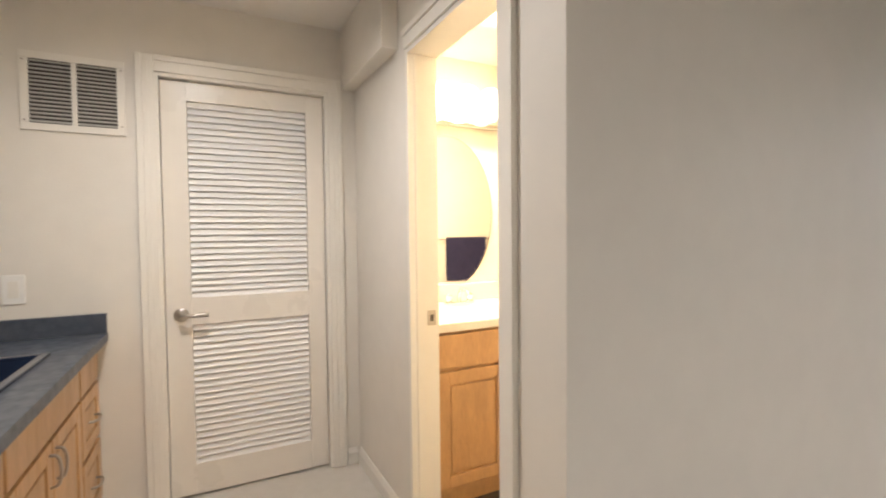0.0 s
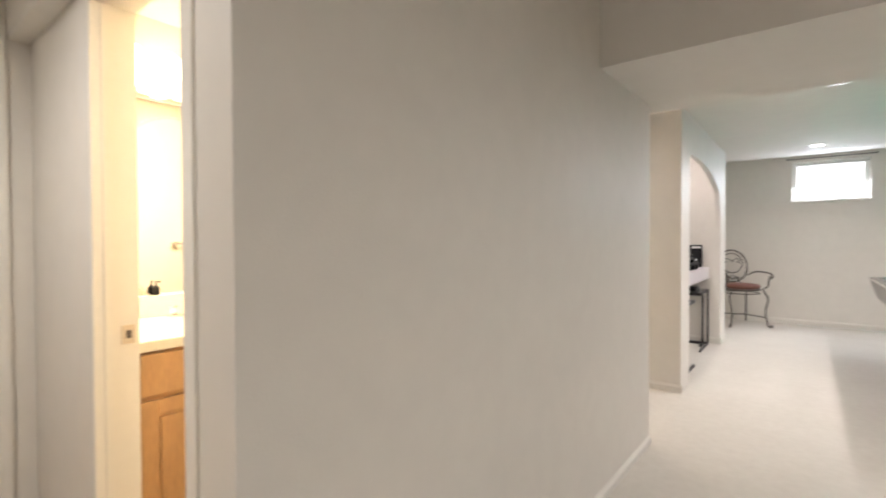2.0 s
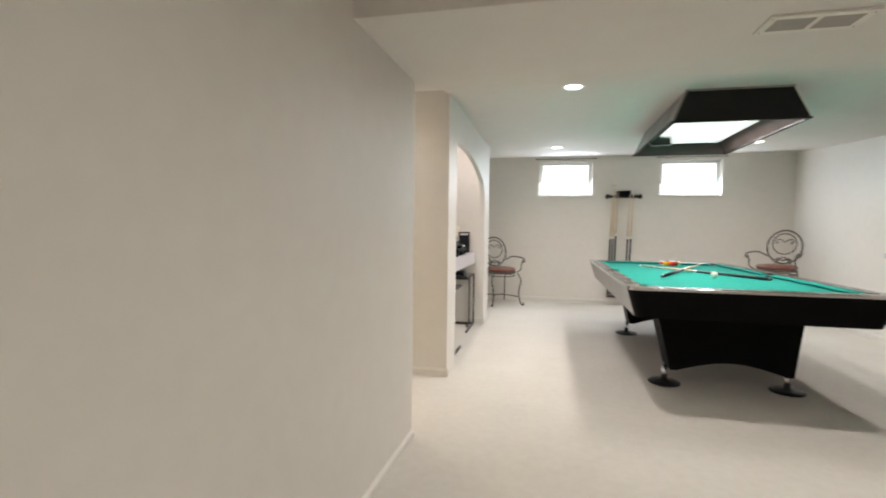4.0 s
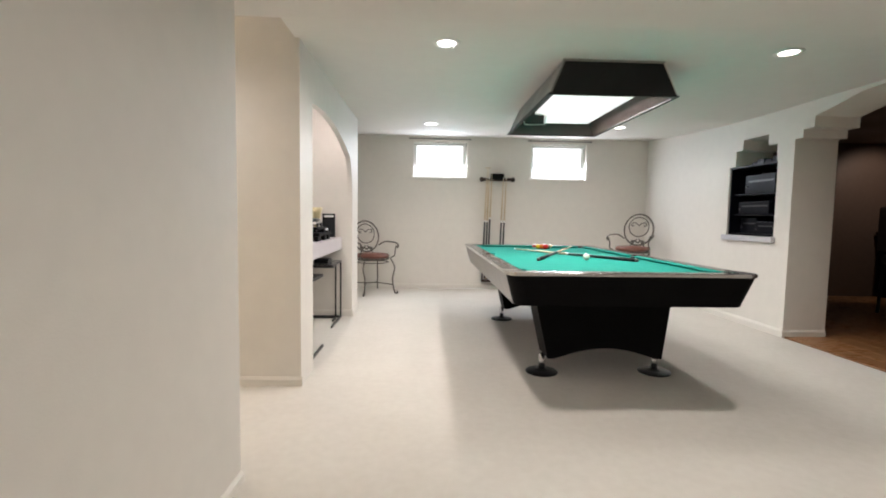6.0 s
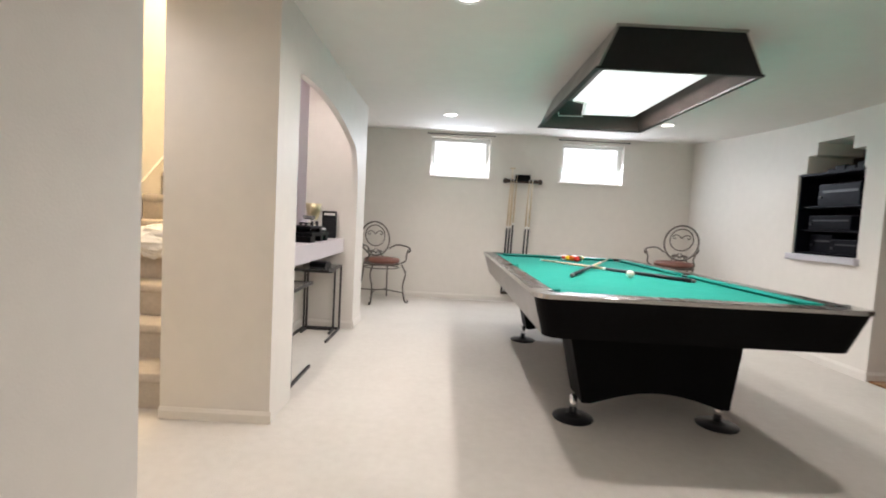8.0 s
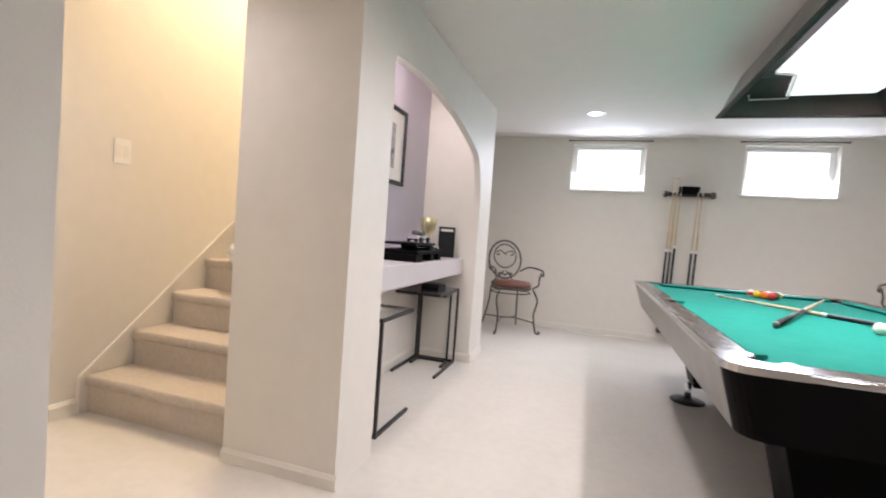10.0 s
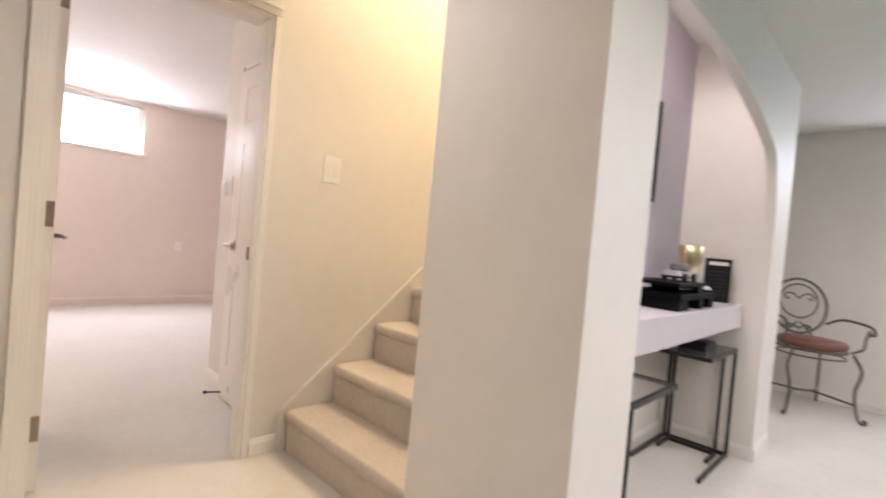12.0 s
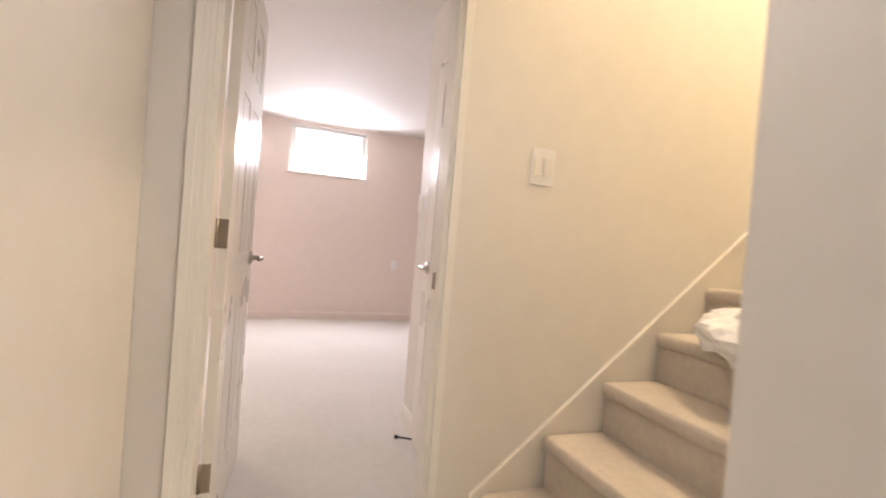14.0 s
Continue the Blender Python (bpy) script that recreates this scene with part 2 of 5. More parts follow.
def add_prism(bm, outline, lo, hi, axis="x"):
    """A flat outline of (u, v), drawn out along axis: x: (y, z); y: (x, z); z: (x, y)."""
    def at(u, v, w):
        return {"x": (w, u, v), "y": (u, w, v), "z": (u, v, w)}[axis]
    a = [bm.verts.new(at(u, v, lo)) for u, v in outline]
    b = [bm.verts.new(at(u, v, hi)) for u, v in outline]
    bm.faces.new(a[::-1])
    bm.faces.new(b)
    for i in range(len(a)):
        j = (i + 1) % len(a)
        bm.faces.new((a[i], a[j], b[j], b[i]))
    return bm


def prism(*a, **k):
    return add_prism(bmesh.new(), *a, **k)


def curve_pts(ctrl, steps=8):
    """Catmull-Rom through the points."""
    c = [Vector(p) for p in ctrl]
    c = [c[0] * 2 - c[1]] + c + [c[-1] * 2 - c[-2]]
    out = []
    for i in range(1, len(c) - 2):
        for s in range(steps):
            t = s / steps
            out.append(0.5 * (2 * c[i] + (c[i + 1] - c[i - 1]) * t + (2 * c[i - 1] - 5 * c[i] + 4 * c[i + 1] - c[i + 2]) * t * t
                              + (3 * c[i] - c[i - 1] - 3 * c[i + 1] + c[i + 2]) * t ** 3))
    return out + [c[-2]]


def thing(name, label, category, m=None, group=""):
    ob = tagged(new(name), label, category, group)
    if m:
        ob.matrix_world = m
    return ob


def setting(name, bm, mat, label="", category=""):
    return tagged(mesh_ob(name, bm, mat), label, category, kind="structure")


# ---- structure ----
setting("floor", box(-6.2, 4.262, -0.6, FAR + 0.3, -0.12, 0.0), M_CARPET, "cream cut-pile carpet across the whole basement", "carpet")
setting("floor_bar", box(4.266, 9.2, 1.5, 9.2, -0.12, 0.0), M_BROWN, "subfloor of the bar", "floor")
setting("floor_bath", box(-1.62, -0.13, 1.89, 4.14, 0.0, 0.006), M_BATHFLOOR, "dark tiled bathroom floor", "floor")

# long wall on the hall's left, end wall towards the stairs
setting("wall_hall", prism([(-0.13, 1.702), (0.0, 1.702), (0.048, 4.145), (-0.13, 4.205)], 0, 2.4, "z"), M_WALL, "long plain cream wall of the hall", "wall")
setting("wall_stair_south", box(-1.57, -0.134, 4.14, 4.205, 0, 2.4), M_WALL, "plain cream wall beside the stair hall", "wall")
# wall with the bathroom door
BY0, BY1 = 1.77, 1.89
BL, BR, BTOP = -0.98, -0.325, 1.93
setting("wall_bath", boxes((-1.68, BL, BY0, BY1, 0, 2.4), (BR, -0.134, BY0, BY1, 0, 2.4), (BL, BR, BY0, BY1, BTOP, 2.4)), M_WALL,
        "cream wall with the bathroom doorway", "wall")
# wall with the louvred door
LX = -1.683
LY0, LY1, LTOP = 0.875, 1.625, 1.935
setting("wall_louver", boxes((LX - 0.12, LX, -0.5, LY0, 0, 2.4), (LX - 0.12, LX, LY1, BY0 + 0.12, 0, 2.4), (LX - 0.12, LX, LY0, LY1, LTOP, 2.4)), M_WALL,
        "cream wall with the louvred closet door", "wall")
setting("wall_closet_back", box(-2.3, -2.2, -0.5, 1.95, 0, 2.4), M_WALL)
setting("wall_kitchen_back", box(-1.8, 4.3, -0.6, 0.1, 0, 2.4), M_WALL)
setting("wall_hall_right", box(4.19, 4.68, -0.5, 3.1, 0, 2.4), M_WALL)
setting("trim_bulkhead", box(-1.68, -1.06, 1.70, 1.769, 1.96, 2.4), M_WALL, "small boxed bulkhead under the hall ceiling", "bulkhead")
setting("ceiling_hall", box(-2.3, 4.3, -0.6, 3.37, CEIL_HALL, 2.45), M_CEIL)
setting("ceiling_soffit", box(0.0, 4.26, 3.37, 4.3, SOFFIT, 2.45), M_CEIL, "dropped plaster soffit across the hall", "soffit")
cb = bmesh.new()
ceil_ys = [4.3] + [6.9 + (FAR + 0.1 - 6.9) * i / 12 for i in range(13)]
add_prism(cb, [(y, ceil_z(y)) for y in ceil_ys] + [(FAR + 0.1, 2.6), (4.3, 2.6)], -0.02, 4.6)
setting("ceiling_pool", cb, M_CEIL, "smooth off-white ceiling of the pool room", "ceiling")
ca_ = bmesh.new()
add_prism(ca_, [(y, ceil_z(y)) for y in ceil_ys if y > 7.7] + [(FAR + 0.1, 2.6), (7.7, 2.6)], -0.7, -0.021)
setting("ceiling_alcove", ca_, M_CEIL)
setting("ceiling_stair_hall", box(-1.57, -0.02, 4.263, 5.0, CEIL + 0.02, 2.6), M_CEIL)
# pillar and niche wall beside the stairs
NY0, NY1, NX = 5.566, 7.36, 0.008


def niche_top(y):
    return 1.905 - 0.128 * (y - 6.0) ** 2 - 0.35 * (1 - math.sqrt(1 - min(1.0, max(0.0, y - 7.16) / 0.2) ** 2))


setting("wall_pillar", box(-0.56, NX, 5.239, NY0, 0, 2.5), M_WALL, "cream pillar between the stairs and the niche", "pillar")
setting("wall_niche_rear", box(-0.575, -0.49, NY0, NY1, 0, 2.5), M_WALL)
setting("wall_niche_end", box(-0.575, NX, NY1, 7.76, 0, 2.6), M_WALL, "cream wall end beside the niche", "wall")
pb = bmesh.new()
ys = [NY0 + (7.16 - NY0) * i / 20 for i in range(21)] + [7.16 + 0.2 * math.sin(math.pi / 2 * i / 12) for i in range(1, 13)]
add_prism(pb, [(y, niche_top(y)) for y in ys] + [(NY1, 2.5), (NY0, 2.5)], NX - 0.05, NX)
setting("wall_niche_arch", pb, M_WALL, "cream arch over the niche", "arch")
setting("ceiling_niche", box(-0.49, NX - 0.05, NY0, NY1, 2.46, 2.5), M_CEIL)
setting("wall_niche_back", box(-0.488, -0.482, NY0 + 0.002, NY1 - 0.002, 0.75, 2.455), M_LILAC, "lavender painted back of the arched niche", "wall")
setting("wall_alcove", box(-0.7, -0.58, 7.765, FAR, 0, 2.6), M_WALL)
# far wall with two high windows
W1, W2, WZ = (0.612, 1.428), (2.43, 3.29), (1.718, 2.262)
setting("wall_far", boxes((-0.7, W1[0], FAR, FAR + 0.2, 0, 2.6), (W1[1], W2[0], FAR, FAR + 0.2, 0, 2.6), (W2[1], 4.8, FAR, FAR + 0.2, 0, 2.6),
                          (W1[0], W1[1], FAR, FAR + 0.2, 0, WZ[0]), (W2[0], W2[1], FAR, FAR + 0.2, 0, WZ[0]),
                          (W1[0], W1[1], FAR, FAR + 0.2, WZ[1], 2.6), (W2[0], W2[1], FAR, FAR + 0.2, WZ[1], 2.6)), M_WALL,
        "off-white far wall with two high basement windows", "wall")
# right wall with a framed recess and the stepped arch into the bar
RX0, RX1 = 4.26, 4.68
RY = 6.54
TVY, TVZ = (6.74, 7.46), (0.96, 1.72)
NOTCH = ((6.755, 7.362, 1.72, 1.885), (6.88, 7.258, 1.885, 1.995))  # the opening narrows upwards in steps
setting("wall_right", boxes((RX0, RX1, RY, TVY[0], 0, 2.6), (RX0, RX1, TVY[1], FAR, 0, 2.6), (RX0, RX1, TVY[0], TVY[1], 0, TVZ[0]),
                            (RX0, RX1, TVY[0], NOTCH[0][0], 1.72, 2.6), (RX0, RX1, NOTCH[0][1], TVY[1], 1.72, 2.6),
                            (RX0, RX1, NOTCH[0][0], NOTCH[1][0], 1.885, 2.6), (RX0, RX1, NOTCH[1][1], NOTCH[0][1], 1.885, 2.6),
                            (RX0, RX1, NOTCH[1][0], NOTCH[1][1], 1.995, 2.6)), M_WALL,
        "off-white wall with a stepped pass-through and the bar opening", "wall")
ab = bmesh.new()
steps = [(RY, 1.89), (6.45, 1.89), (6.45, 1.965), (6.33, 1.965), (6.33, 2.06), (6.15, 2.10), (5.9, 2.16), (5.5, 2.19), (3.1, 2.19), (3.1, 2.6), (RY, 2.6)]
add_prism(ab, steps, RX0, RX1)
setting("wall_bar_arch", ab, M_WALL, "stepped arch over the opening into the bar", "arch")
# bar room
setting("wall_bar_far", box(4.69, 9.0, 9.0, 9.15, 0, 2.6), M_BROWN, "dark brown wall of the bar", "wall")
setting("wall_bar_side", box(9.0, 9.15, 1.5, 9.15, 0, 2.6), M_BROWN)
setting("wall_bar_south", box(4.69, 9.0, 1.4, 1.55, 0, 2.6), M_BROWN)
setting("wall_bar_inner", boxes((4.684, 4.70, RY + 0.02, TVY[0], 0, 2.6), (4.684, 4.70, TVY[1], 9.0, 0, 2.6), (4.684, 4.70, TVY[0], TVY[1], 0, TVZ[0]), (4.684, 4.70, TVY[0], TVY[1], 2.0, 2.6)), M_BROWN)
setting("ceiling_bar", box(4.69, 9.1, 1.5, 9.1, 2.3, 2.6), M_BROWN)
# door wall of the stair hall, bedroom
SX = -1.574
DY0, DY1, DTOP = 4.366, 5.130, 2.04
setting("wall_stair_west", boxes((SX - 0.14, SX, 4.14, DY0, 0, 2.6), (SX - 0.08, SX, DY1, 9.4, 0, 4.6), (SX - 0.14, SX, DY0, DY1, DTOP, 2.6)), M_WALL,
        "cream wall along the stairs with the bedroom doorway", "wall")
setting("wall_closet_north", box(-2.72, SX - 0.082, 5.362, 5.46, 0, 2.6), M_WALL, "short cream wall beside the bedroom door", "wall")
setting("wall_bed_far", boxes((-6.2, -6.0, 2.0, 4.665, 0, 2.6), (-6.2, -6.0, 5.585, 8.0, 0, 2.6), (-6.2, -6.0, 4.665, 5.585, 0, 1.79), (-6.2, -6.0, 4.665, 5.585, 2.385, 2.6)), M_PINK,
        "blush pink bedroom wall with a high window", "wall")
setting("wall_bed_south", box(-6.0, SX - 0.144, 2.0, 2.15, 0, 2.6), M_PINK)
setting("wall_bed_north", box(-6.0, -2.72, 7.9, 8.0, 0, 2.6), M_PINK)
setting("wall_bed_east", boxes((-2.72, -2.6, 5.46, 7.9, 0, 2.6), (SX - 0.16, SX - 0.142, 2.15, DY0, 0, 2.6)), M_PINK)
setting("ceiling_bed", box(-6.2, SX - 0.142, 2.0, 8.0, 2.405, 2.6), M_CEIL)
# stairwell
setting("wall_stair_east", box(-0.575, -0.45, 5.57, 9.4, 2.5, 4.6), M_WALL)
setting("wall_stair_end", box(SX, -0.45, 9.3, 9.4, 0, 4.6), M_WALL)
setting("wall_stair_front", box(SX, -0.45, 5.0, 5.12, CEIL + 0.02, 4.6), M_WALL)
setting("ceiling_stairwell", box(SX - 0.14, -0.4, 5.0, 9.4, 4.6, 4.7), M_CEIL)
# bathroom shell
setting("wall_bath_west", box(-1.72, -1.62, 1.89, 4.14, 0, 2.4), M_BATH)
setting("wall_bath_east", box(-0.142, -0.131, 1.891, 4.139, 0, 2.3), M_BATH)
setting("wall_bath_north", box(-1.62, -0.143, 4.12, 4.139, 0, 2.3), M_BATH)
setting("ceiling_bath", box(-1.72, -0.13, 1.89, 4.14, 2.2, 2.3), M_BATH)


# ---- trim: baseboards, casings, jambs ----
def baseboard(name, x0, y0, x1, y1, out, h=0.085, mat=M_TRIM):
    """A moulded skirting from (x0, y0) to (x1, y1) that stands out from the wall towards out = (dx, dy)."""
    prof = [(0, 0), (0.014, 0), (0.014, h * 0.72), (0.009, h * 0.86), (0.005, h), (0, h)]
    bm = bmesh.new()
    a, b, o = Vector((x0, y0, 0.001)), Vector((x1, y1, 0.001)), Vector((out[0], out[1], 0))
    ra = [bm.verts.new(a + o * u + Vector((0, 0, v))) for u, v in prof]
    rb = [bm.verts.new(b + o * u + Vector((0, 0, v))) for u, v in prof]
    for i in range(len(prof)):
        j = (i + 1) % len(prof)
        bm.faces.new((ra[i], ra[j], rb[j], rb[i]))
    bm.faces.new(ra)
    bm.faces.new(rb[::-1])
    return setting(name, bm, mat)


baseboard("baseboard", 0.0, 1.702, 0.048, 4.145, (1, 0), 0.045, M_WALL)
baseboard("baseboard_pillar", -0.56, 5.239, 0.02, 5.239, (0, -1), 0.06, M_WALL)
baseboard("baseboard_niche_a", NX, NY1, NX, 7.76, (1, 0), 0.075, M_WALL)
baseboard("baseboard_niche_b", -0.47, NY1, NX - 0.002, NY1, (0, -1), 0.075, M_WALL)
baseboard("baseboard_niche_c", -0.49, NY0, -0.49, NY1, (1, 0), 0.075, M_WALL)
baseboard("baseboard_far", -0.57, FAR, 4.25, FAR, (0, -1), 0.075, M_WALL)
baseboard("baseboard_right", RX0, RY, RX0, FAR - 0.02, (-1, 0), 0.075, M_WALL)
baseboard("baseboard_jamb", RX0 - 0.015, RY, RX1, RY, (0, -1), 0.075, M_WALL)
baseboard("baseboard_bath", -1.67, BY0, BL - 0.004, BY0, (0, -1))
baseboard("baseboard_closet", LX, LY1 + 0.075, LX, BY0 - 0.015, (1, 0))
baseboard("baseboard_bed_far", -6.0, 2.2, -6.0, 7.8, (1, 0), 0.09, M_PINK)
baseboard("baseboard_bed_door", -2.72, 5.362, -2.47, 5.362, (0, -1), 0.1)
baseboard("baseboard_stair", SX, 5.163, SX, 5.30, (1, 0), 0.08)


def casing(name, horizontal, plane, a0, a1, top, out, w=0.07, sides=(True, True)):
    """Moulded door casing round an opening a0..a1 in a wall; horizontal 'x' or 'y' is the way along the wall; out is +1 or -1."""
    def slab(bm, u0, u1, z0, z1, d0, d1):
        lo, hi = sorted((plane + out * d0, plane + out * d1))
        if horizontal == "x":
            add_box(bm, u0, u1, lo, hi, z0, z1, bevel=0.003)
        else:
            add_box(bm, lo, hi, u0, u1, z0, z1, bevel=0.003)
    bm = bmesh.new()
    for use, u0, u1, inner in ((sides[0], a0 - w, a0, 1), (sides[1], a1, a1 + w, -1)):
        if not use:
            continue
        slab(bm, u0, u1, 0.001, top + w, 0.001, 0.012)
        e0, e1 = (u0, u0 + 0.024) if inner == 1 else (u1 - 0.024, u1)
        slab(bm, e0, e1, 0.001, top + w, 0.012, 0.020)
        m = (u0 + u1) / 2
        slab(bm, m - 0.008, m + 0.012, 0.001, top + w - 0.03, 0.012, 0.016)
    slab(bm, a0, a1, top, top + w, 0.001, 0.012)
    slab(bm, a0, a1, top + w - 0.024, top + w, 0.012, 0.020)
    return setting(name, bm, M_TRIM, "white-painted moulded door casing", "door casing")


casing("trim_louver", "y", LX, LY0, LY1, LTOP, 1)
casing("trim_bath", "x", BY0, BL, BR, BTOP, -1, sides=(False, True))
casing("trim_bed", "y", SX, DY0, DY1 + 0.03, DTOP, 1, w=0.055, sides=(True, False))
setting("trim_bed_side", boxes((SX + 0.001, SX + 0.013, DY1 - 0.001, DY1 + 0.03, 0.001, DTOP - 0.001), bevel=0.003), M_TRIM)
setting("trim_bath_jamb", boxes((BL, BL + 0.018, BY0 - 0.002, BY1 + 0.002, 0, BTOP), (BR - 0.018, BR, BY0 - 0.002, BY1 + 0.002, 0, BTOP),
                                (BL + 0.018, BR - 0.018, BY0 - 0.002, BY1 + 0.002, BTOP - 0.018, BTOP),
                                (BL + 0.018, BL + 0.024, BY1 - 0.095, BY1 - 0.075, 0, BTOP - 0.018)), M_TRIM)
setting("trim_bed_jamb", boxes((SX - 0.142, SX + 0.002, DY0, DY0 + 0.018, 0, DTOP), (SX - 0.082, SX + 0.002, DY1 - 0.018, DY1, 0, DTOP),
                               (SX - 0.142, SX + 0.002, DY0 + 0.018, DY1 - 0.018, DTOP - 0.018, DTOP)), M_TRIM)
setting("trim_louver_jamb", boxes((LX - 0.1, LX + 0.002, LY0 - 0.001, LY0 + 0.014, 0, LTOP), (LX - 0.1, LX + 0.002, LY1 - 0.014, LY1 + 0.001, 0, LTOP),
                                  (LX - 0.1, LX + 0.002, LY0 + 0.014, LY1 - 0.014, LTOP - 0.014, LTOP + 0.001)), M_TRIM)


def lever(parent, m, length=0.11, side=1):
    """Lever handle: m puts local z out of the door and x along the lever."""
    bm = lathe([(0.031, 0), (0.032, 0.004), (0.028, 0.010), (0.012, 0.012), (0.010, 0.045)], 24, m)
    pts = [m @ Vector((0, 0, 0.045)), m @ Vector((side * 0.02, 0, 0.052)), m @ Vector((side * 0.06, 0, 0.054)), m @ Vector((side * length, 0, 0.050))]
    add_tube(bm, curve_pts(pts, 5), 0.0095, 10)
    return part("handle", bm, M_NICKEL, parent, "brushed nickel lever handle", smooth=True)


# ---- louvred closet door ----
ld = thing("louver_door", "closed cream closet door with two louvred panels", "door")
dx0, dx1 = LX - 0.065, LX - 0.03
y0, y1 = LY0 + 0.017, LY1 - 0.017
zt = LTOP - 0.018
py0, py1 = 0.995, 1.522
P2, P1 = (0.155, 0.808), (0.932, 1.832)
part("stile", box(dx0, dx1, y0, py0, 0.012, zt, bevel=0.003), M_DOOR, ld)
part("stile", box(dx0, dx1, py1, y1, 0.012, zt, bevel=0.003), M_DOOR, ld)
part("bottom_rail", box(dx0, dx1, py0, py1, 0.012, P2[0]), M_DOOR, ld)
part("lock_rail", box(dx0, dx1, py0, py1, P2[1], P1[0]), M_DOOR, ld)
part("top_rail", box(dx0, dx1, py0, py1, P1[1], zt), M_DOOR, ld)
slat_mesh = None
for z0, z1 in (P2, P1):
    n = round((z1 - z0) / 0.0295)
    for i in range(n):
        z = z0 + (i + 0.5) * (z1 - z0) / n
        if slat_mesh is None:
            first = part("louver_slat", box(-0.0195, 0.0195, py0 + 0.001, py1 - 0.001, -0.003, 0.003, bevel=0.0015), M_SLAT, ld)
            slat_mesh, ob = first.data, first
        else:
            ob = new("louver_slat", slat_mesh)
            ob.parent = ld
        ob.matrix_world = pose((dx0 + dx1) / 2 + 0.002, 0, z, 0, 57, 0)
part("backing", box(dx0 + 0.0005, dx0 + 0.003, py0, py1, P2[0], P1[1]), M_WHITE, ld)
lever(ld, Matrix(((0, 0, 1, dx1), (1, 0, 0, 0.952), (0, 1, 0, 0.856), (0, 0, 0, 1))))


# ---- return-air grille, switch plates, outlets ----
def grille(name, label, w, h, m, cols=2, slats=16, frame_w=0.028):
    """A register in its own x (width), y (height), z (out of the wall)."""
    g = thing(name, label, "vent", m)
    part("frame", boxes((-w / 2, w / 2, -h / 2, -h / 2 + frame_w, 0.001, 0.010), (-w / 2, w / 2, h / 2 - frame_w, h / 2, 0.001, 0.010),
                        (-w / 2, -w / 2 + frame_w, -h / 2 + frame_w, h / 2 - frame_w, 0.001, 0.010), (w / 2 - frame_w, w / 2, -h / 2 + frame_w, h / 2 - frame_w, 0.001, 0.010),
                        *[(-w / 2 + w * c / cols - 0.009, -w / 2 + w * c / cols + 0.009, -h / 2 + frame_w, h / 2 - frame_w, 0.001, 0.010) for c in range(1, cols)], bevel=0.0015), M_TRIM, g)
    part("backing", box(-w / 2 + 0.01, w / 2 - 0.01, -h / 2 + 0.01, h / 2 - 0.01, 0.0005, 0.0015), M_DARK, g)
    data = None
    for c in range(cols):
        a = -w / 2 + (frame_w if c == 0 else w * c / cols + 0.009)
        b = (w / 2 - frame_w) if c == cols - 1 else -w / 2 + w * (c + 1) / cols - 0.009
        data = None
        for i in range(slats):
            y = -h / 2 + frame_w + (i + 0.5) * (h - 2 * frame_w) / slats
            if data is None:
                ob = part("slat", box(a, b, -0.0055, 0.0055, -0.0012, 0.0012), M_GREYSLAT, g)
                data = ob.data
            else:
                ob = new("slat", data)
                ob.parent = g
            ob.matrix_basis = pose(0, y, 0.006, -40, 0, 0)
    for sx in (-1, 1):
        for sy in (-1, 1):
            part("screw", cyl((sx * (w / 2 - 0.012), sy * h * 0.38, 0.009), (sx * (w / 2 - 0.012), sy * h * 0.38, 0.0118), 0.004, n=10), M_NICKEL, g)
    return g


def wall_m(x, y, z, out):
    """Pose on a wall: local z points out of the wall, y up."""
    o = Vector((*out, 0)).normalized()
    up = Vector((0, 0, 1))
    r = up.cross(o)
    return Matrix(((r.x, up.x, o.x, x), (r.y, up.y, o.y, y), (r.z, up.z, o.z, z), (0, 0, 0, 1)))


grille("return_air_grille", "white return-air grille with grey slats on the wall", 0.345, 0.31, wall_m(LX, 0.595, 1.80, (1, 0)))
grille("ceiling_vent", "white ceiling register set in the dropped soffit", 0.34, 0.16, Matrix(((1, 0, 0, 1.7), (0, -1, 0, 3.71), (0, 0, -1, SOFFIT), (0, 0, 0, 1))), slats=9)


def plate(name, label, category, m, w=0.072, h=0.115, rockers=1, outlet=False):
    g = thing(name, label, category, m)
    part("cover_plate", box(-w / 2, w / 2, -h / 2, h / 2, 0.0008, 0.006, bevel=0.002), M_WHITE, g)
    for i in range(rockers):
        x = (i - (rockers - 1) / 2) * 0.046
        if outlet:
            for s in (-1, 1):
                part("socket", cyl((x, s * 0.02, 0.006), (x, s * 0.02, 0.008), 0.016, n=20), M_WHITE, g)
                part("slot", boxes((x - 0.008, x - 0.005, s * 0.02 - 0.005, s * 0.02 + 0.005, 0.0078, 0.0086), (x + 0.005, x + 0.008, s * 0.02 - 0.005, s * 0.02 + 0.005, 0.0078, 0.0086)), M_DARK, g)
        else:
            bm = box(x - 0.0165, x + 0.0165, -0.033, 0.033, 0.006, 0.0085, bevel=0.001)
            part("rocker", bm, M_TRIM, g)
    return g


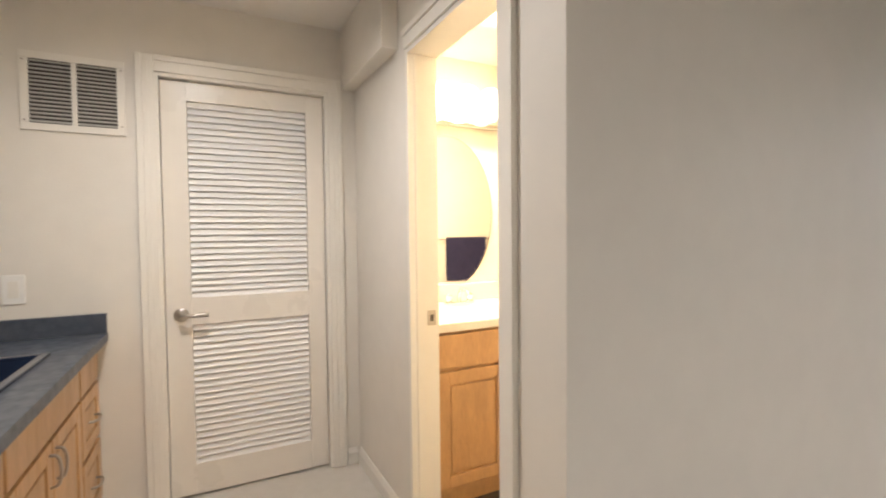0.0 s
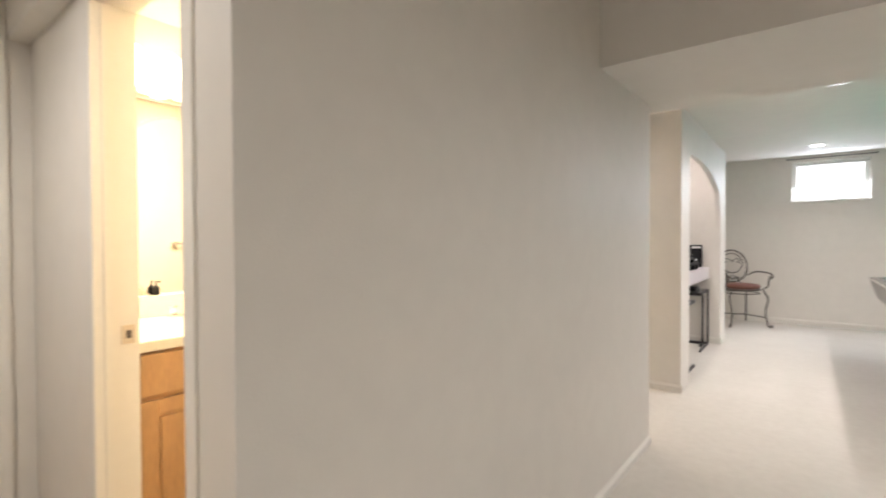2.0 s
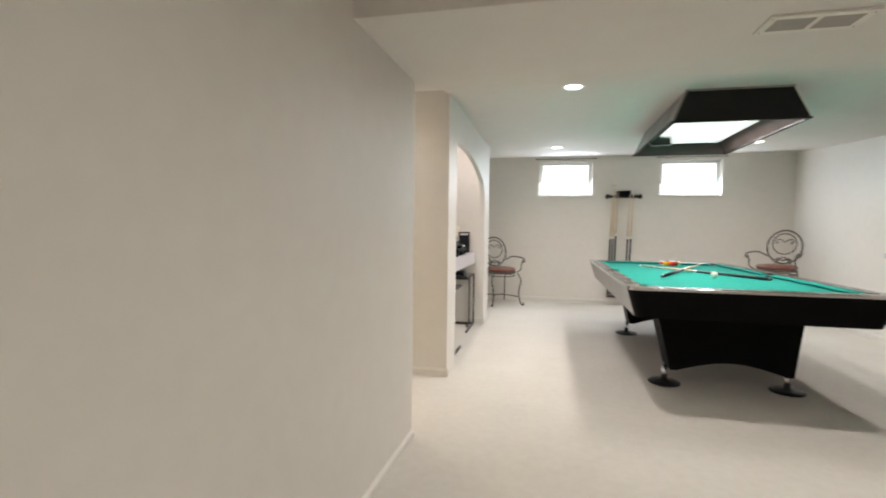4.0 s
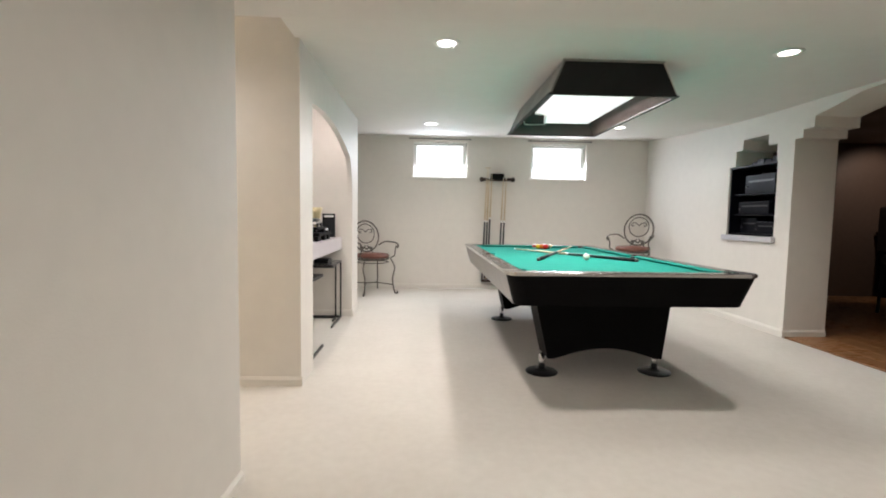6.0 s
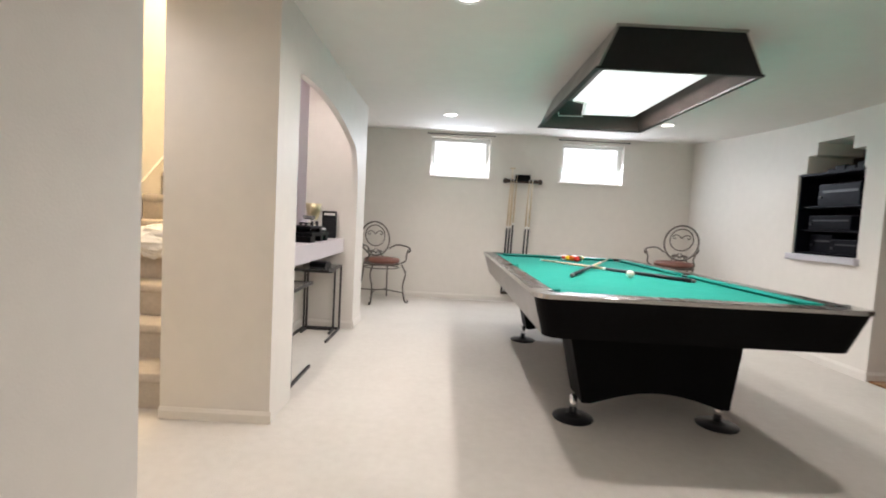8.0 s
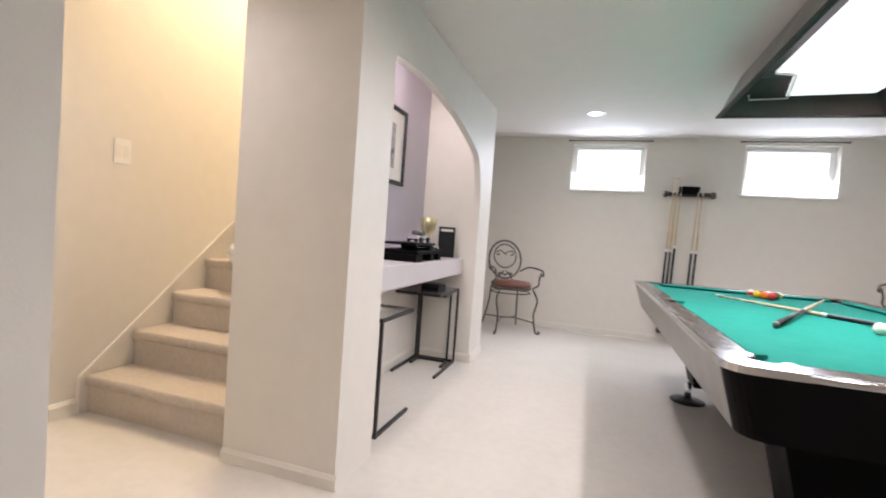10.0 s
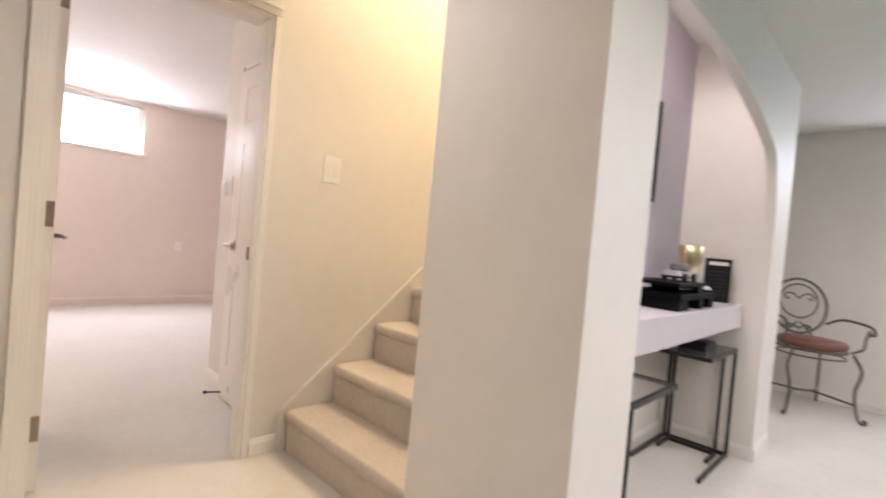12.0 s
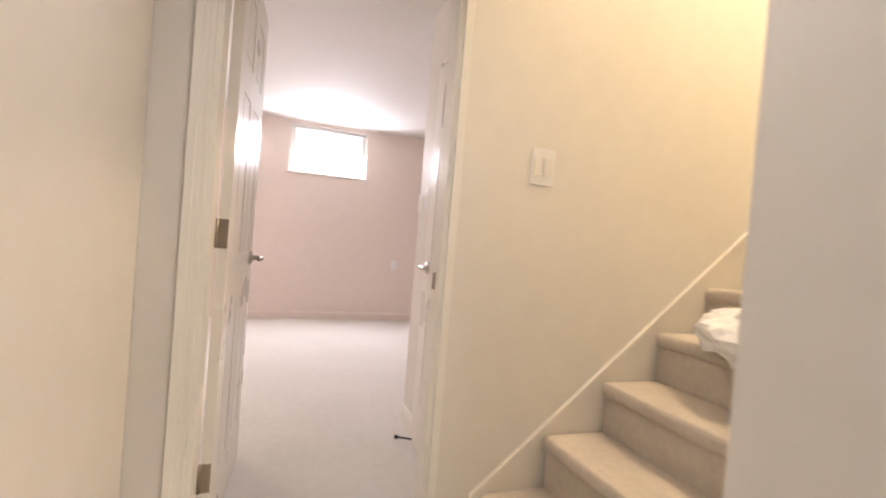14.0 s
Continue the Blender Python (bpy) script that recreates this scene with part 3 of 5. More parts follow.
plate("light_switch", "white rocker light switch above the counter", "light switch", wall_m(LX, 0.38, 1.013, (1, 0)))
plate("light_switch", "white rocker light switch beside the closet door", "light switch", wall_m(-2.565, 5.362, 1.325, (0, -1)))
plate("light_switch", "white double rocker switch on the stair wall", "light switch", wall_m(SX, 5.485, 1.398, (1, 0)), w=0.098, h=0.135, rockers=2)
plate("wall_outlet", "white power outlet low on the hall wall", "outlet", wall_m(0.0, 2.61, 0.325, (1, 0)), outlet=True)
plate("wall_outlet", "ivory power outlet on the blush bedroom wall", "outlet", wall_m(-6.0, 6.05, 0.72, (1, 0)), outlet=True)
plate("thermostat", "beige wall thermostat beside the six-panel door", "thermostat", wall_m(-2.62, 5.34, 1.30, (0, -1)), w=0.06, h=0.1)

# ---- kitchenette ----
CZ = 0.812
ct = thing("countertop", "blue-grey laminate countertop with a backsplash", "countertop")
SKX, SKY = (-1.29, -0.72), (0.18, 0.555)
part("worktop", boxes((LX + 0.002, SKX[0], 0.102, 0.68, CZ - 0.035, CZ), (SKX[1], 0.9, 0.102, 0.68, CZ - 0.035, CZ), (SKX[0], SKX[1], 0.102, SKY[0], CZ - 0.035, CZ),
                      (SKX[0], SKX[1], SKY[1], 0.68, CZ - 0.035, CZ)), M_COUNTER, ct)
part("backsplash", boxes((LX + 0.002, LX + 0.022, 0.102, 0.677, CZ + 0.0005, CZ + 0.083), (LX + 0.022, 0.9, 0.102, 0.12, CZ + 0.0005, CZ + 0.083)), M_COUNTER, ct)
sk = thing("sink", "dark blue enamel drop-in sink in the counter", "sink")
part("rim", boxes((SKX[0] - 0.02, SKX[1] + 0.02, SKY[1] - 0.005, SKY[1] + 0.02, CZ + 0.001, CZ + 0.011), (SKX[0] - 0.02, SKX[1] + 0.02, SKY[0] - 0.02, SKY[0] + 0.005, CZ + 0.001, CZ + 0.011),
                  (SKX[0] - 0.02, SKX[0] + 0.005, SKY[0] + 0.005, SKY[1] - 0.005, CZ + 0.001, CZ + 0.011), (SKX[1] - 0.005, SKX[1] + 0.02, SKY[0] + 0.005, SKY[1] - 0.005, CZ + 0.001, CZ + 0.011), bevel=0.003), M_BASIN, sk)
part("basin", boxes((SKX[0] + 0.004, SKX[0] + 0.012, SKY[0] + 0.004, SKY[1] - 0.004, CZ - 0.17, CZ + 0.002), (SKX[1] - 0.012, SKX[1] - 0.004, SKY[0] + 0.004, SKY[1] - 0.004, CZ - 0.17, CZ + 0.002),
                    (SKX[0] + 0.012, SKX[1] - 0.012, SKY[0] + 0.004, SKY[0] + 0.012, CZ - 0.17, CZ + 0.002), (SKX[0] + 0.012, SKX[1] - 0.012, SKY[1] - 0.012, SKY[1] - 0.004, CZ - 0.17, CZ + 0.002),
                    (SKX[0] + 0.012, SKX[1] - 0.012, SKY[0] + 0.012, SKY[1] - 0.012, CZ - 0.17, CZ - 0.16)), M_BASIN, sk)


def panel_front(name, parent, x0, x1, z0, z1, y, raised=True, mat=M_MAPLE):
    """A framed cabinet front facing +y."""
    fw = 0.05
    ob = part(name, boxes((x0, x0 + fw, y, y + 0.019, z0, z1), (x1 - fw, x1, y, y + 0.019, z0, z1), (x0 + fw, x1 - fw, y, y + 0.019, z0, z0 + fw), (x0 + fw, x1 - fw, y, y + 0.019, z1 - fw, z1), bevel=0.003), mat, parent)
    if raised:
        bm = boxes((x0 + fw, x1 - fw, y, y + 0.009, z0 + fw, z1 - fw))
        add_prism(bm, [(x0 + fw + 0.012, z0 + fw + 0.012), (x1 - fw - 0.012, z0 + fw + 0.012), (x1 - fw - 0.012, z1 - fw - 0.012), (x0 + fw + 0.012, z1 - fw - 0.012)], y + 0.009, y + 0.015, "y")
        part("panel", bm, mat, ob)
    return ob


def pull(parent, p, vertical=True, out=(0, 1, 0), r=0.0045, length=0.095, mat=M_NICKEL):
    p, o = Vector(p), Vector(out)
    along = Vector((0, 0, 1)) if vertical else o.cross(Vector((0, 0, 1)))
    pts = [p - along * length / 2, p - along * length * 0.42 + o * 0.02, p + o * 0.027, p + along * length * 0.42 + o * 0.02, p + along * length / 2]
    return part("pull", tube(curve_pts(pts, 5), r, 8), mat, parent, "bronze bow pull", smooth=True)


def base_cabinet(x0, x1, kind, label):
    c = thing("base_cabinet", label, "cabinet", group="kitchenette base cabinets")
    yb, yf = 0.104, 0.625
    if x0 < SKX[0] and x1 > SKX[1]:
        part("body", boxes((x0 + 0.001, x1 - 0.001, yb, yf - 0.02, 0.10, CZ - 0.19), (x0 + 0.001, x0 + 0.02, yb, yf - 0.02, CZ - 0.19, CZ - 0.037),
                           (x1 - 0.02, x1 - 0.001, yb, yf - 0.02, CZ - 0.19, CZ - 0.037), (x0 + 0.001, x1 - 0.001, yf - 0.02, yf, 0.10, CZ - 0.037)), M_MAPLE, c)
    else:
        part("body", boxes((x0 + 0.001, x1 - 0.001, yb, yf, 0.10, CZ - 0.037)), M_MAPLE, c)
    part("toe_kick", box(x0 + 0.001, x1 - 0.001, yb, yf - 0.07, 0.001, 0.099), M_MAPLE, c)
    top = CZ - 0.045
    d = part("drawer_front", box(x0 + 0.008, x1 - 0.008, yf, yf + 0.019, top - 0.135, top, bevel=0.004), M_MAPLE, c)
    if kind == "drawers":
        for z0, z1 in ((0.395, 0.62), (0.125, 0.375)):
            e = panel_front("drawer_front", c, x0 + 0.008, x1 - 0.008, z0, z1, yf)
            pull(e, ((x0 + x1) / 2, yf + 0.019, (z0 + z1) / 2), False)
    else:
        mid = (x0 + x1) / 2
        for a, b, px in ((x0 + 0.008, mid - 0.003, mid - 0.03), (mid + 0.003, x1 - 0.008, mid + 0.03)):
            e = panel_front("door", c, a, b, 0.125, 0.62, yf)
            pull(e, (px, yf + 0.019, 0.54))
    return c


base_cabinet(LX + 0.01, -1.36, "drawers", "maple base cabinet with a stack of drawers")
base_cabinet(-1.36, -0.66, "doors", "maple sink base cabinet with two doors")
base_cabinet(-0.66, 0.04, "doors", "maple base cabinet with two panelled doors")

# ---- bathroom ----
van = thing("vanity_cabinet", "honey maple bathroom vanity with a panelled door", "vanity")
VX = -1.03


def front_x(name, parent, y0, y1, z0, z1, raised=True):
    """A framed front facing +x on the vanity."""
    fw = 0.052
    ob = part(name, boxes((VX, VX + 0.019, y0, y0 + fw, z0, z1), (VX, VX + 0.019, y1 - fw, y1, z0, z1), (VX, VX + 0.019, y0 + fw, y1 - fw, z0, z0 + fw), (VX, VX + 0.019, y0 + fw, y1 - fw, z1 - fw, z1), bevel=0.003), M_MAPLE, parent)
    if raised:
        bm = box(VX, VX + 0.008, y0 + fw, y1 - fw, z0 + fw, z1 - fw)
        add_box(bm, VX + 0.008, VX + 0.014, y0 + fw + 0.012, y1 - fw - 0.012, z0 + fw + 0.012, z1 - fw - 0.012, bevel=0.002)
        part("panel", bm, M_MAPLE, ob)
    return ob


part("body", box(-1.612, VX, 1.90, 2.74, 0.10, 0.80), M_MAPLE, van)
part("toe_kick", box(-1.612, VX - 0.06, 1.90, 2.74, 0.008, 0.099), M_MAPLE, van)
part("drawer_front", box(VX, VX + 0.019, 1.91, 2.29, 0.645, 0.79, bevel=0.004), M_MAPLE, van)
vd = front_x("door", van, 1.91, 2.255, 0.13, 0.63)
pull(vd, (VX + 0.019, 2.22, 0.53), True, (1, 0, 0))
vd2 = front_x("door", van, 2.27, 2.62, 0.13, 0.63)
vt = van
part("top", box(-1.614, VX + 0.03, 1.897, 2.76, 0.802, 0.84, bevel=0.006), M_MARBLE, vt, "cream cultured marble top")
part("backsplash", box(-1.616, -1.55, 1.897, 2.76, 0.841, 0.935, bevel=0.003), M_MARBLE, vt)
fa = thing("faucet", "chrome two-handle basin faucet", "faucet", pose(-1.44, 2.25, 0.8405))
part("spout", tube(curve_pts([(0, 0, 0), (0.0, 0, 0.05), (0.03, 0, 0.085), (0.09, 0, 0.075), (0.11, 0, 0.055)], 6), 0.011, 10), M_CHROME, fa, smooth=True)
part("base", box(-0.022, 0.022, -0.08, 0.08, 0.0, 0.016, bevel=0.005), M_CHROME, fa)
for s in (-1, 1):
    part("tap_handle", lathe([(0.016, 0.016), (0.014, 0.03), (0.022, 0.045), (0.02, 0.055)], 16, pose(0, s * 0.062, 0)), M_CHROME, fa, smooth=True)
sd = thing("soap_dispenser", "small black soap pump bottle on the vanity", "soap dispenser", pose(-1.585, 2.175, 0.9355) @ Matrix.Scale(0.78, 4))
part("bottle", lathe([(0.018, 0.0), (0.02, 0.006), (0.02, 0.04), (0.009, 0.05), (0.007, 0.058)], 18), M_CUE_DARK, sd, smooth=True)
part("pump", tube(curve_pts([(0, 0, 0.058), (0, 0, 0.072), (0.006, 0.006, 0.077), (0.018, 0.018, 0.074)], 4), 0.004, 8), M_CUE_DARK, sd, smooth=True)
mi = thing("oval_mirror", "oval frameless mirror hanging on the bathroom wall", "mirror")
oval = [(2.275 + 0.285 * math.cos(a), 1.335 + 0.42 * math.sin(a)) for a in [2 * math.pi * i / 64 for i in range(64)]]
part("mirror_glass", prism(oval, -1.6195, -1.611), M_MIRROR, mi)
oval2 = [(2.275 + 0.297 * math.cos(a), 1.335 + 0.432 * math.sin(a)) for a in [2 * math.pi * i / 64 for i in range(64)]]
part("edge", prism(oval2, -1.6198, -1.614), M_CHROME, mi)
vl = thing("vanity_light", "chrome bar light with glowing frosted shades above the mirror", "wall lamp")
part("bar", box(-1.618, -1.58, 1.99, 2.64, 1.815, 1.845, bevel=0.006), M_CHROME, vl)
for y in (2.06, 2.21, 2.36, 2.51):
    part("shade", lathe([(0.03, 0), (0.045, 0.03), (0.062, 0.1), (0.06, 0.15), (0.03, 0.175)], 20, pose(-1.53, y, 1.85)), M_GLOBE, vl, smooth=True)
tw = thing("towel_bar", "chrome towel bar on the bathroom wall", "towel bar")
part("bar", cyl((-0.20, 2.84, 1.165), (-0.20, 3.50, 1.165), 0.008), M_CHROME, tw, smooth=True)
for y in (2.85, 3.49):
    part("bracket", boxes((-0.21, -0.1425, y - 0.012, y + 0.012, 1.153, 1.177)), M_CHROME, tw)
to = thing("towel", "folded navy terry towel hanging on the bar", "towel")
tb = bmesh.new()
add_prism(tb, [(2.99, 0.79), (3.10, 0.785), (3.24, 0.795), (3.40, 0.79), (3.40, 1.175), (3.24, 1.179), (3.10, 1.175), (2.99, 1.177)], -0.216, -0.209)
add_prism(tb, [(2.995, 0.83), (3.395, 0.83), (3.395, 1.175), (2.995, 1.175)], -0.191, -0.184)
add_box(tb, -0.2165, -0.1835, 2.991, 3.399, 1.1735, 1.181)
part("cloth", tb, M_NAVY, to)
st = thing("strike_plate", "brushed nickel strike plate in the bathroom door jamb", "strike plate")
part("plate", boxes((BL + 0.0181, BL + 0.0205, 1.842, 1.878, 0.85, 0.91)), M_NICKEL, st)
part("latch_hole", boxes((BL + 0.0204, BL + 0.0212, 1.853, 1.868, 0.867, 0.893)), M_DARK, st)

# ---- windows ----


def window(name, axis, plane, a0, a1, z0, z1, out, mat_sill=M_TRIM):
    """High basement window set 0.1 m deep; out points outdoors (+1 or -1) along the wall's normal axis."""
    def bx(u0, u1, d0, d1, za, zb, **k):
        lo, hi = sorted((plane + out * d0, plane + out * d1))
        return (u0, u1, lo, hi, za, zb) if axis == "y" else (lo, hi, u0, u1, za, zb)
    w = tagged(new(name), "white vinyl basement window, bright with daylight", "window", kind="structure")
    f = 0.035
    part("window_frame", boxes(bx(a0, a1, 0.09, 0.14, z0, z0 + f), bx(a0, a1, 0.09, 0.14, z1 - f, z1), bx(a0, a0 + f, 0.09, 0.14, z0 + f, z1 - f), bx(a1 - f, a1, 0.09, 0.14, z0 + f, z1 - f), bevel=0.003), M_WHITE, w)
    part("sash", boxes(bx(a0 + f, a1 - f, 0.1, 0.13, z0 + f, z0 + f + 0.02), bx(a0 + f, a1 - f, 0.1, 0.13, z1 - f - 0.02, z1 - f), bx(a0 + f, a0 + f + 0.02, 0.1, 0.13, z0 + f + 0.02, z1 - f - 0.02),
                       bx(a1 - f - 0.02, a1 - f, 0.1, 0.13, z0 + f + 0.02, z1 - f - 0.02)), M_WHITE, w)
    part("pane", boxes(bx(a0 + f + 0.02, a1 - f - 0.02, 0.113, 0.117, z0 + f + 0.02, z1 - f - 0.02)), M_PANE, w)
    part("window_sill", boxes(bx(a0 - 0.03, a1 + 0.03, -0.018, -0.001, z0 - 0.022, z0 + 0.004), bx(a0, a1, -0.001, 0.09, z0, z0 + 0.004), bevel=0.003), mat_sill, w)
    part("latch", boxes(bx(a0 * 0.22 + a1 * 0.78 - 0.035, a0 * 0.22 + a1 * 0.78 + 0.035, 0.086, 0.1, z1 - 0.115, z1 - 0.1)), M_NICKEL, w)
    part("blind_rail", boxes(bx(a0 + 0.004, a1 - 0.004, 0.045, 0.085, z1 - 0.028, z1 - 0.002)), M_WHITE, w)
    part("blind_slat", boxes(*[bx(a0 + 0.006, a1 - 0.006, 0.05, 0.08, z1 - 0.033 - 0.004 * i, z1 - 0.031 - 0.004 * i) for i in range(5)]), M_WHITE, w)
    return w


window("window_1", "y", FAR, W1[0], W1[1], WZ[0], WZ[1], 1)
window("window_2", "y", FAR, W2[0], W2[1], WZ[0], WZ[1], 1)
window("window_3", "x", -6.0, 4.665, 5.585, 1.79, 2.385, -1)
for w0, w1 in (W1, W2):
    rod = thing("curtain_rod", "thin dark curtain rod across the top of the window", "curtain rod", group="rods over the windows")
    zr = ceil_z(FAR) - 0.045
    part("rod", cyl((w0 - 0.05, FAR - 0.035, zr), (w1 + 0.05, FAR - 0.035, zr), 0.006, n=10), M_HOODG, rod, smooth=True)
    for xr in (w0 - 0.05, w1 + 0.05):
        part("finial", lathe([(0.006, -0.012), (0.012, -0.004), (0.012, 0.004), (0.006, 0.012)], 12, pose(xr, FAR - 0.035, zr, 0, 90, 0)), M_HOODG, rod, smooth=True)
    for xr in (w0 - 0.02, w1 + 0.02):
        part("bracket", boxes((xr - 0.006, xr + 0.006, FAR - 0.036, FAR - 0.001, zr - 0.006, zr + 0.006)), M_HOODG, rod)
# unseen glowing sheet added outside the far windows to stand in for daylight
setting("backdrop_north", box(-1.5, 5.5, FAR + 1.0, FAR + 1.05, 0.5, 4.5), material("daylight_glow", (0.8, 0.8, 0.82), 0.9, var=0.1, emit=(0.95, 0.97, 1.0), strength=1.5))

fc = thing("floor_cord", "thin white cord lying on the carpet along the far wall", "cord")
part("wire", tube(curve_pts([(0.70, FAR - 0.03, 0.006), (0.92, FAR - 0.13, 0.005), (1.08, FAR - 0.10, 0.005), (1.24, FAR - 0.03, 0.005), (1.5, FAR - 0.05, 0.005), (1.8, FAR - 0.03, 0.005)], 6), 0.005, 8), M_WHITE, fc, smooth=True)

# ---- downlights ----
# fixtures over the hall and stair hall are unseen, added to go with their lamps
for x, y, z, watts in DOWNLIGHTS + UNSEEN_HALL_LIGHTS:
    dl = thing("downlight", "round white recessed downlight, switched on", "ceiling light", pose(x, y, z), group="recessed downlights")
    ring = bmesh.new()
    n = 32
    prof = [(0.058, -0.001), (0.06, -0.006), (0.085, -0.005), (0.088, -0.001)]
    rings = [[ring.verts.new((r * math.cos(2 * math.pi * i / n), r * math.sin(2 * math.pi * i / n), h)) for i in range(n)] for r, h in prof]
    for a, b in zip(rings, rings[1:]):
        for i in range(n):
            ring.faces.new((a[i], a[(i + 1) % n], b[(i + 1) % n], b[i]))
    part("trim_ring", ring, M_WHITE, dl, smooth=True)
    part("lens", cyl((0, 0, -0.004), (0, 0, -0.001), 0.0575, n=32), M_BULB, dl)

# ---- pool table ----
TX0, TX1, TY0, TY1, TZ = 1.295, 2.858, 4.99, 7.96, 0.785
CX, CYT = (TX0 + TX1) / 2, (TY0 + TY1) / 2
pt = thing("pool_table", "nine-foot pool table with turquoise-green cloth, black cabinet and silver side panels", "pool table")
RW = 0.125
FZ = TZ - 0.025
fx0, fx1, fy0, fy1 = TX0 + RW, TX1 - RW, TY0 + RW, TY1 - RW
part("cloth_bed", box(fx0 - 0.05, fx1 + 0.05, fy0 - 0.05, fy1 + 0.05, FZ - 0.03, FZ), M_FELT, pt)
# apron: black ends with rounded corners and slanted silver sides
AZ = 0.575
tap = 0.06


def ring_pts(x0, x1, y0, y1, rad, n=7):
    out = []
    for cx, cy, a0 in ((x1 - rad, y1 - rad, 0), (x0 + rad, y1 - rad, 90), (x0 + rad, y0 + rad, 180), (x1 - rad, y0 + rad, 270)):
        out += [(cx + rad * math.cos(radians(a0 + 90 * i / (n - 1))), cy + rad * math.sin(radians(a0 + 90 * i / (n - 1)))) for i in range(n)]
    return out


top_o, bot_o = ring_pts(TX0 + 0.003, TX1 - 0.003, TY0 + 0.003, TY1 - 0.003, 0.075), ring_pts(TX0 + tap, TX1 - tap, TY0 + 0.045, TY1 - 0.045, 0.075)
top_i, bot_i = ring_pts(TX0 + 0.023, TX1 - 0.023, TY0 + 0.023, TY1 - 0.023, 0.06), ring_pts(TX0 + tap + 0.02, TX1 - tap - 0.02, TY0 + 0.065, TY1 - 0.065, 0.06)
spans = (("end_apron", range(0, 14), M_BLACK, ""), ("side_panel", range(13, 15), M_SILVER, "slanted brushed silver side panel"),
         ("end_apron", range(14, 28), M_BLACK, ""), ("side_panel", (27, 0), M_SILVER, "slanted brushed silver side panel"))
for nm, idx, mt, lb in spans:
    bm = bmesh.new()
    rows_ = [[bm.verts.new((*pts[i], z)) for i in idx] for pts, z in ((top_o, TZ - 0.021), (bot_o, AZ), (bot_i, AZ), (top_i, TZ - 0.021))]
    for q in range(4):
        for i in range(len(rows_[0]) - 1):
            bm.faces.new((rows_[q][i], rows_[q][i + 1], rows_[(q + 1) % 4][i + 1], rows_[(q + 1) % 4][i]))
    for e in (0, -1):
        bm.faces.new([rows_[q][e] for q in range(4)])
    part(nm, bm, mt, pt, lb)
part("underframe", box(TX0 + 0.11, TX1 - 0.11, TY0 + 0.1, TY1 - 0.1, AZ + 0.006, FZ - 0.032), M_BLACK, pt)


def rail_bar(name, x0, x1, y0, y1, mat, z0, z1, bevel):
    return part(name, box(x0, x1, y0, y1, z0, z1, bevel=bevel), mat, pt)


G = 0.062  # half mouth of a pocket, measured along the rail
mid = CYT
for x0, x1 in ((TX0 + 0.012, fx0 - 0.012), (fx1 + 0.012, TX1 - 0.012)):
    for y0, y1 in ((TY0 + 0.15, mid - G), (mid + G, TY1 - 0.15)):
        rail_bar("rail", x0, x1, y0, y1, M_RAIL, TZ - 0.04, TZ, 0.008)
    rail_bar("rail", x0 + (0 if x0 < CX else 0.05), x1 - (0.05 if x0 < CX else 0), mid - G, mid + G, M_RAIL, TZ - 0.04, TZ - 0.001, 0.004)
for y0, y1 in ((TY0 + 0.012, fy0 - 0.012), (fy1 + 0.012, TY1 - 0.012)):
    rail_bar("rail", TX0 + 0.15, TX1 - 0.15, y0, y1, M_RAIL, TZ - 0.04, TZ, 0.008)


def cushion(p0, p1, inward):
    """Cloth-covered rubber cushion: a wedge profile along p0-p1, nose towards inward."""
    p0, p1, n = Vector((*p0, 0)), Vector((*p1, 0)), Vector((*inward, 0))
    d = (p1 - p0).normalized()
    prof = [(-0.012, TZ - 0.001), (-0.012, TZ - 0.04), (0.018, FZ + 0.001), (0.040, TZ - 0.012), (0.036, TZ - 0.004)]
    bm = bmesh.new()
    a = [bm.verts.new(p0 + n * u + d * max(0, u) * 0.9 + Vector((0, 0, z))) for u, z in prof]
    b = [bm.verts.new(p1 + n * u - d * max(0, u) * 0.9 + Vector((0, 0, z))) for u, z in prof]
    for i in range(5):
        j = (i + 1) % 5
        bm.faces.new((a[i], a[j], b[j], b[i]))
    bm.faces.new(a), bm.faces.new(b[::-1])
    part("cushion", bm, M_FELT, pt)


for x, inw in ((fx0, (1, 0)), (fx1, (-1, 0))):
    for y0, y1 in ((TY0 + 0.19, mid - G), (mid + G, TY1 - 0.19)):
        cushion((x, y0), (x, y1), inw)
for y, inw in ((fy0, (0, 1)), (fy1, (0, -1))):
    cushion((TX0 + 0.19, y), (TX1 - 0.19, y), inw)
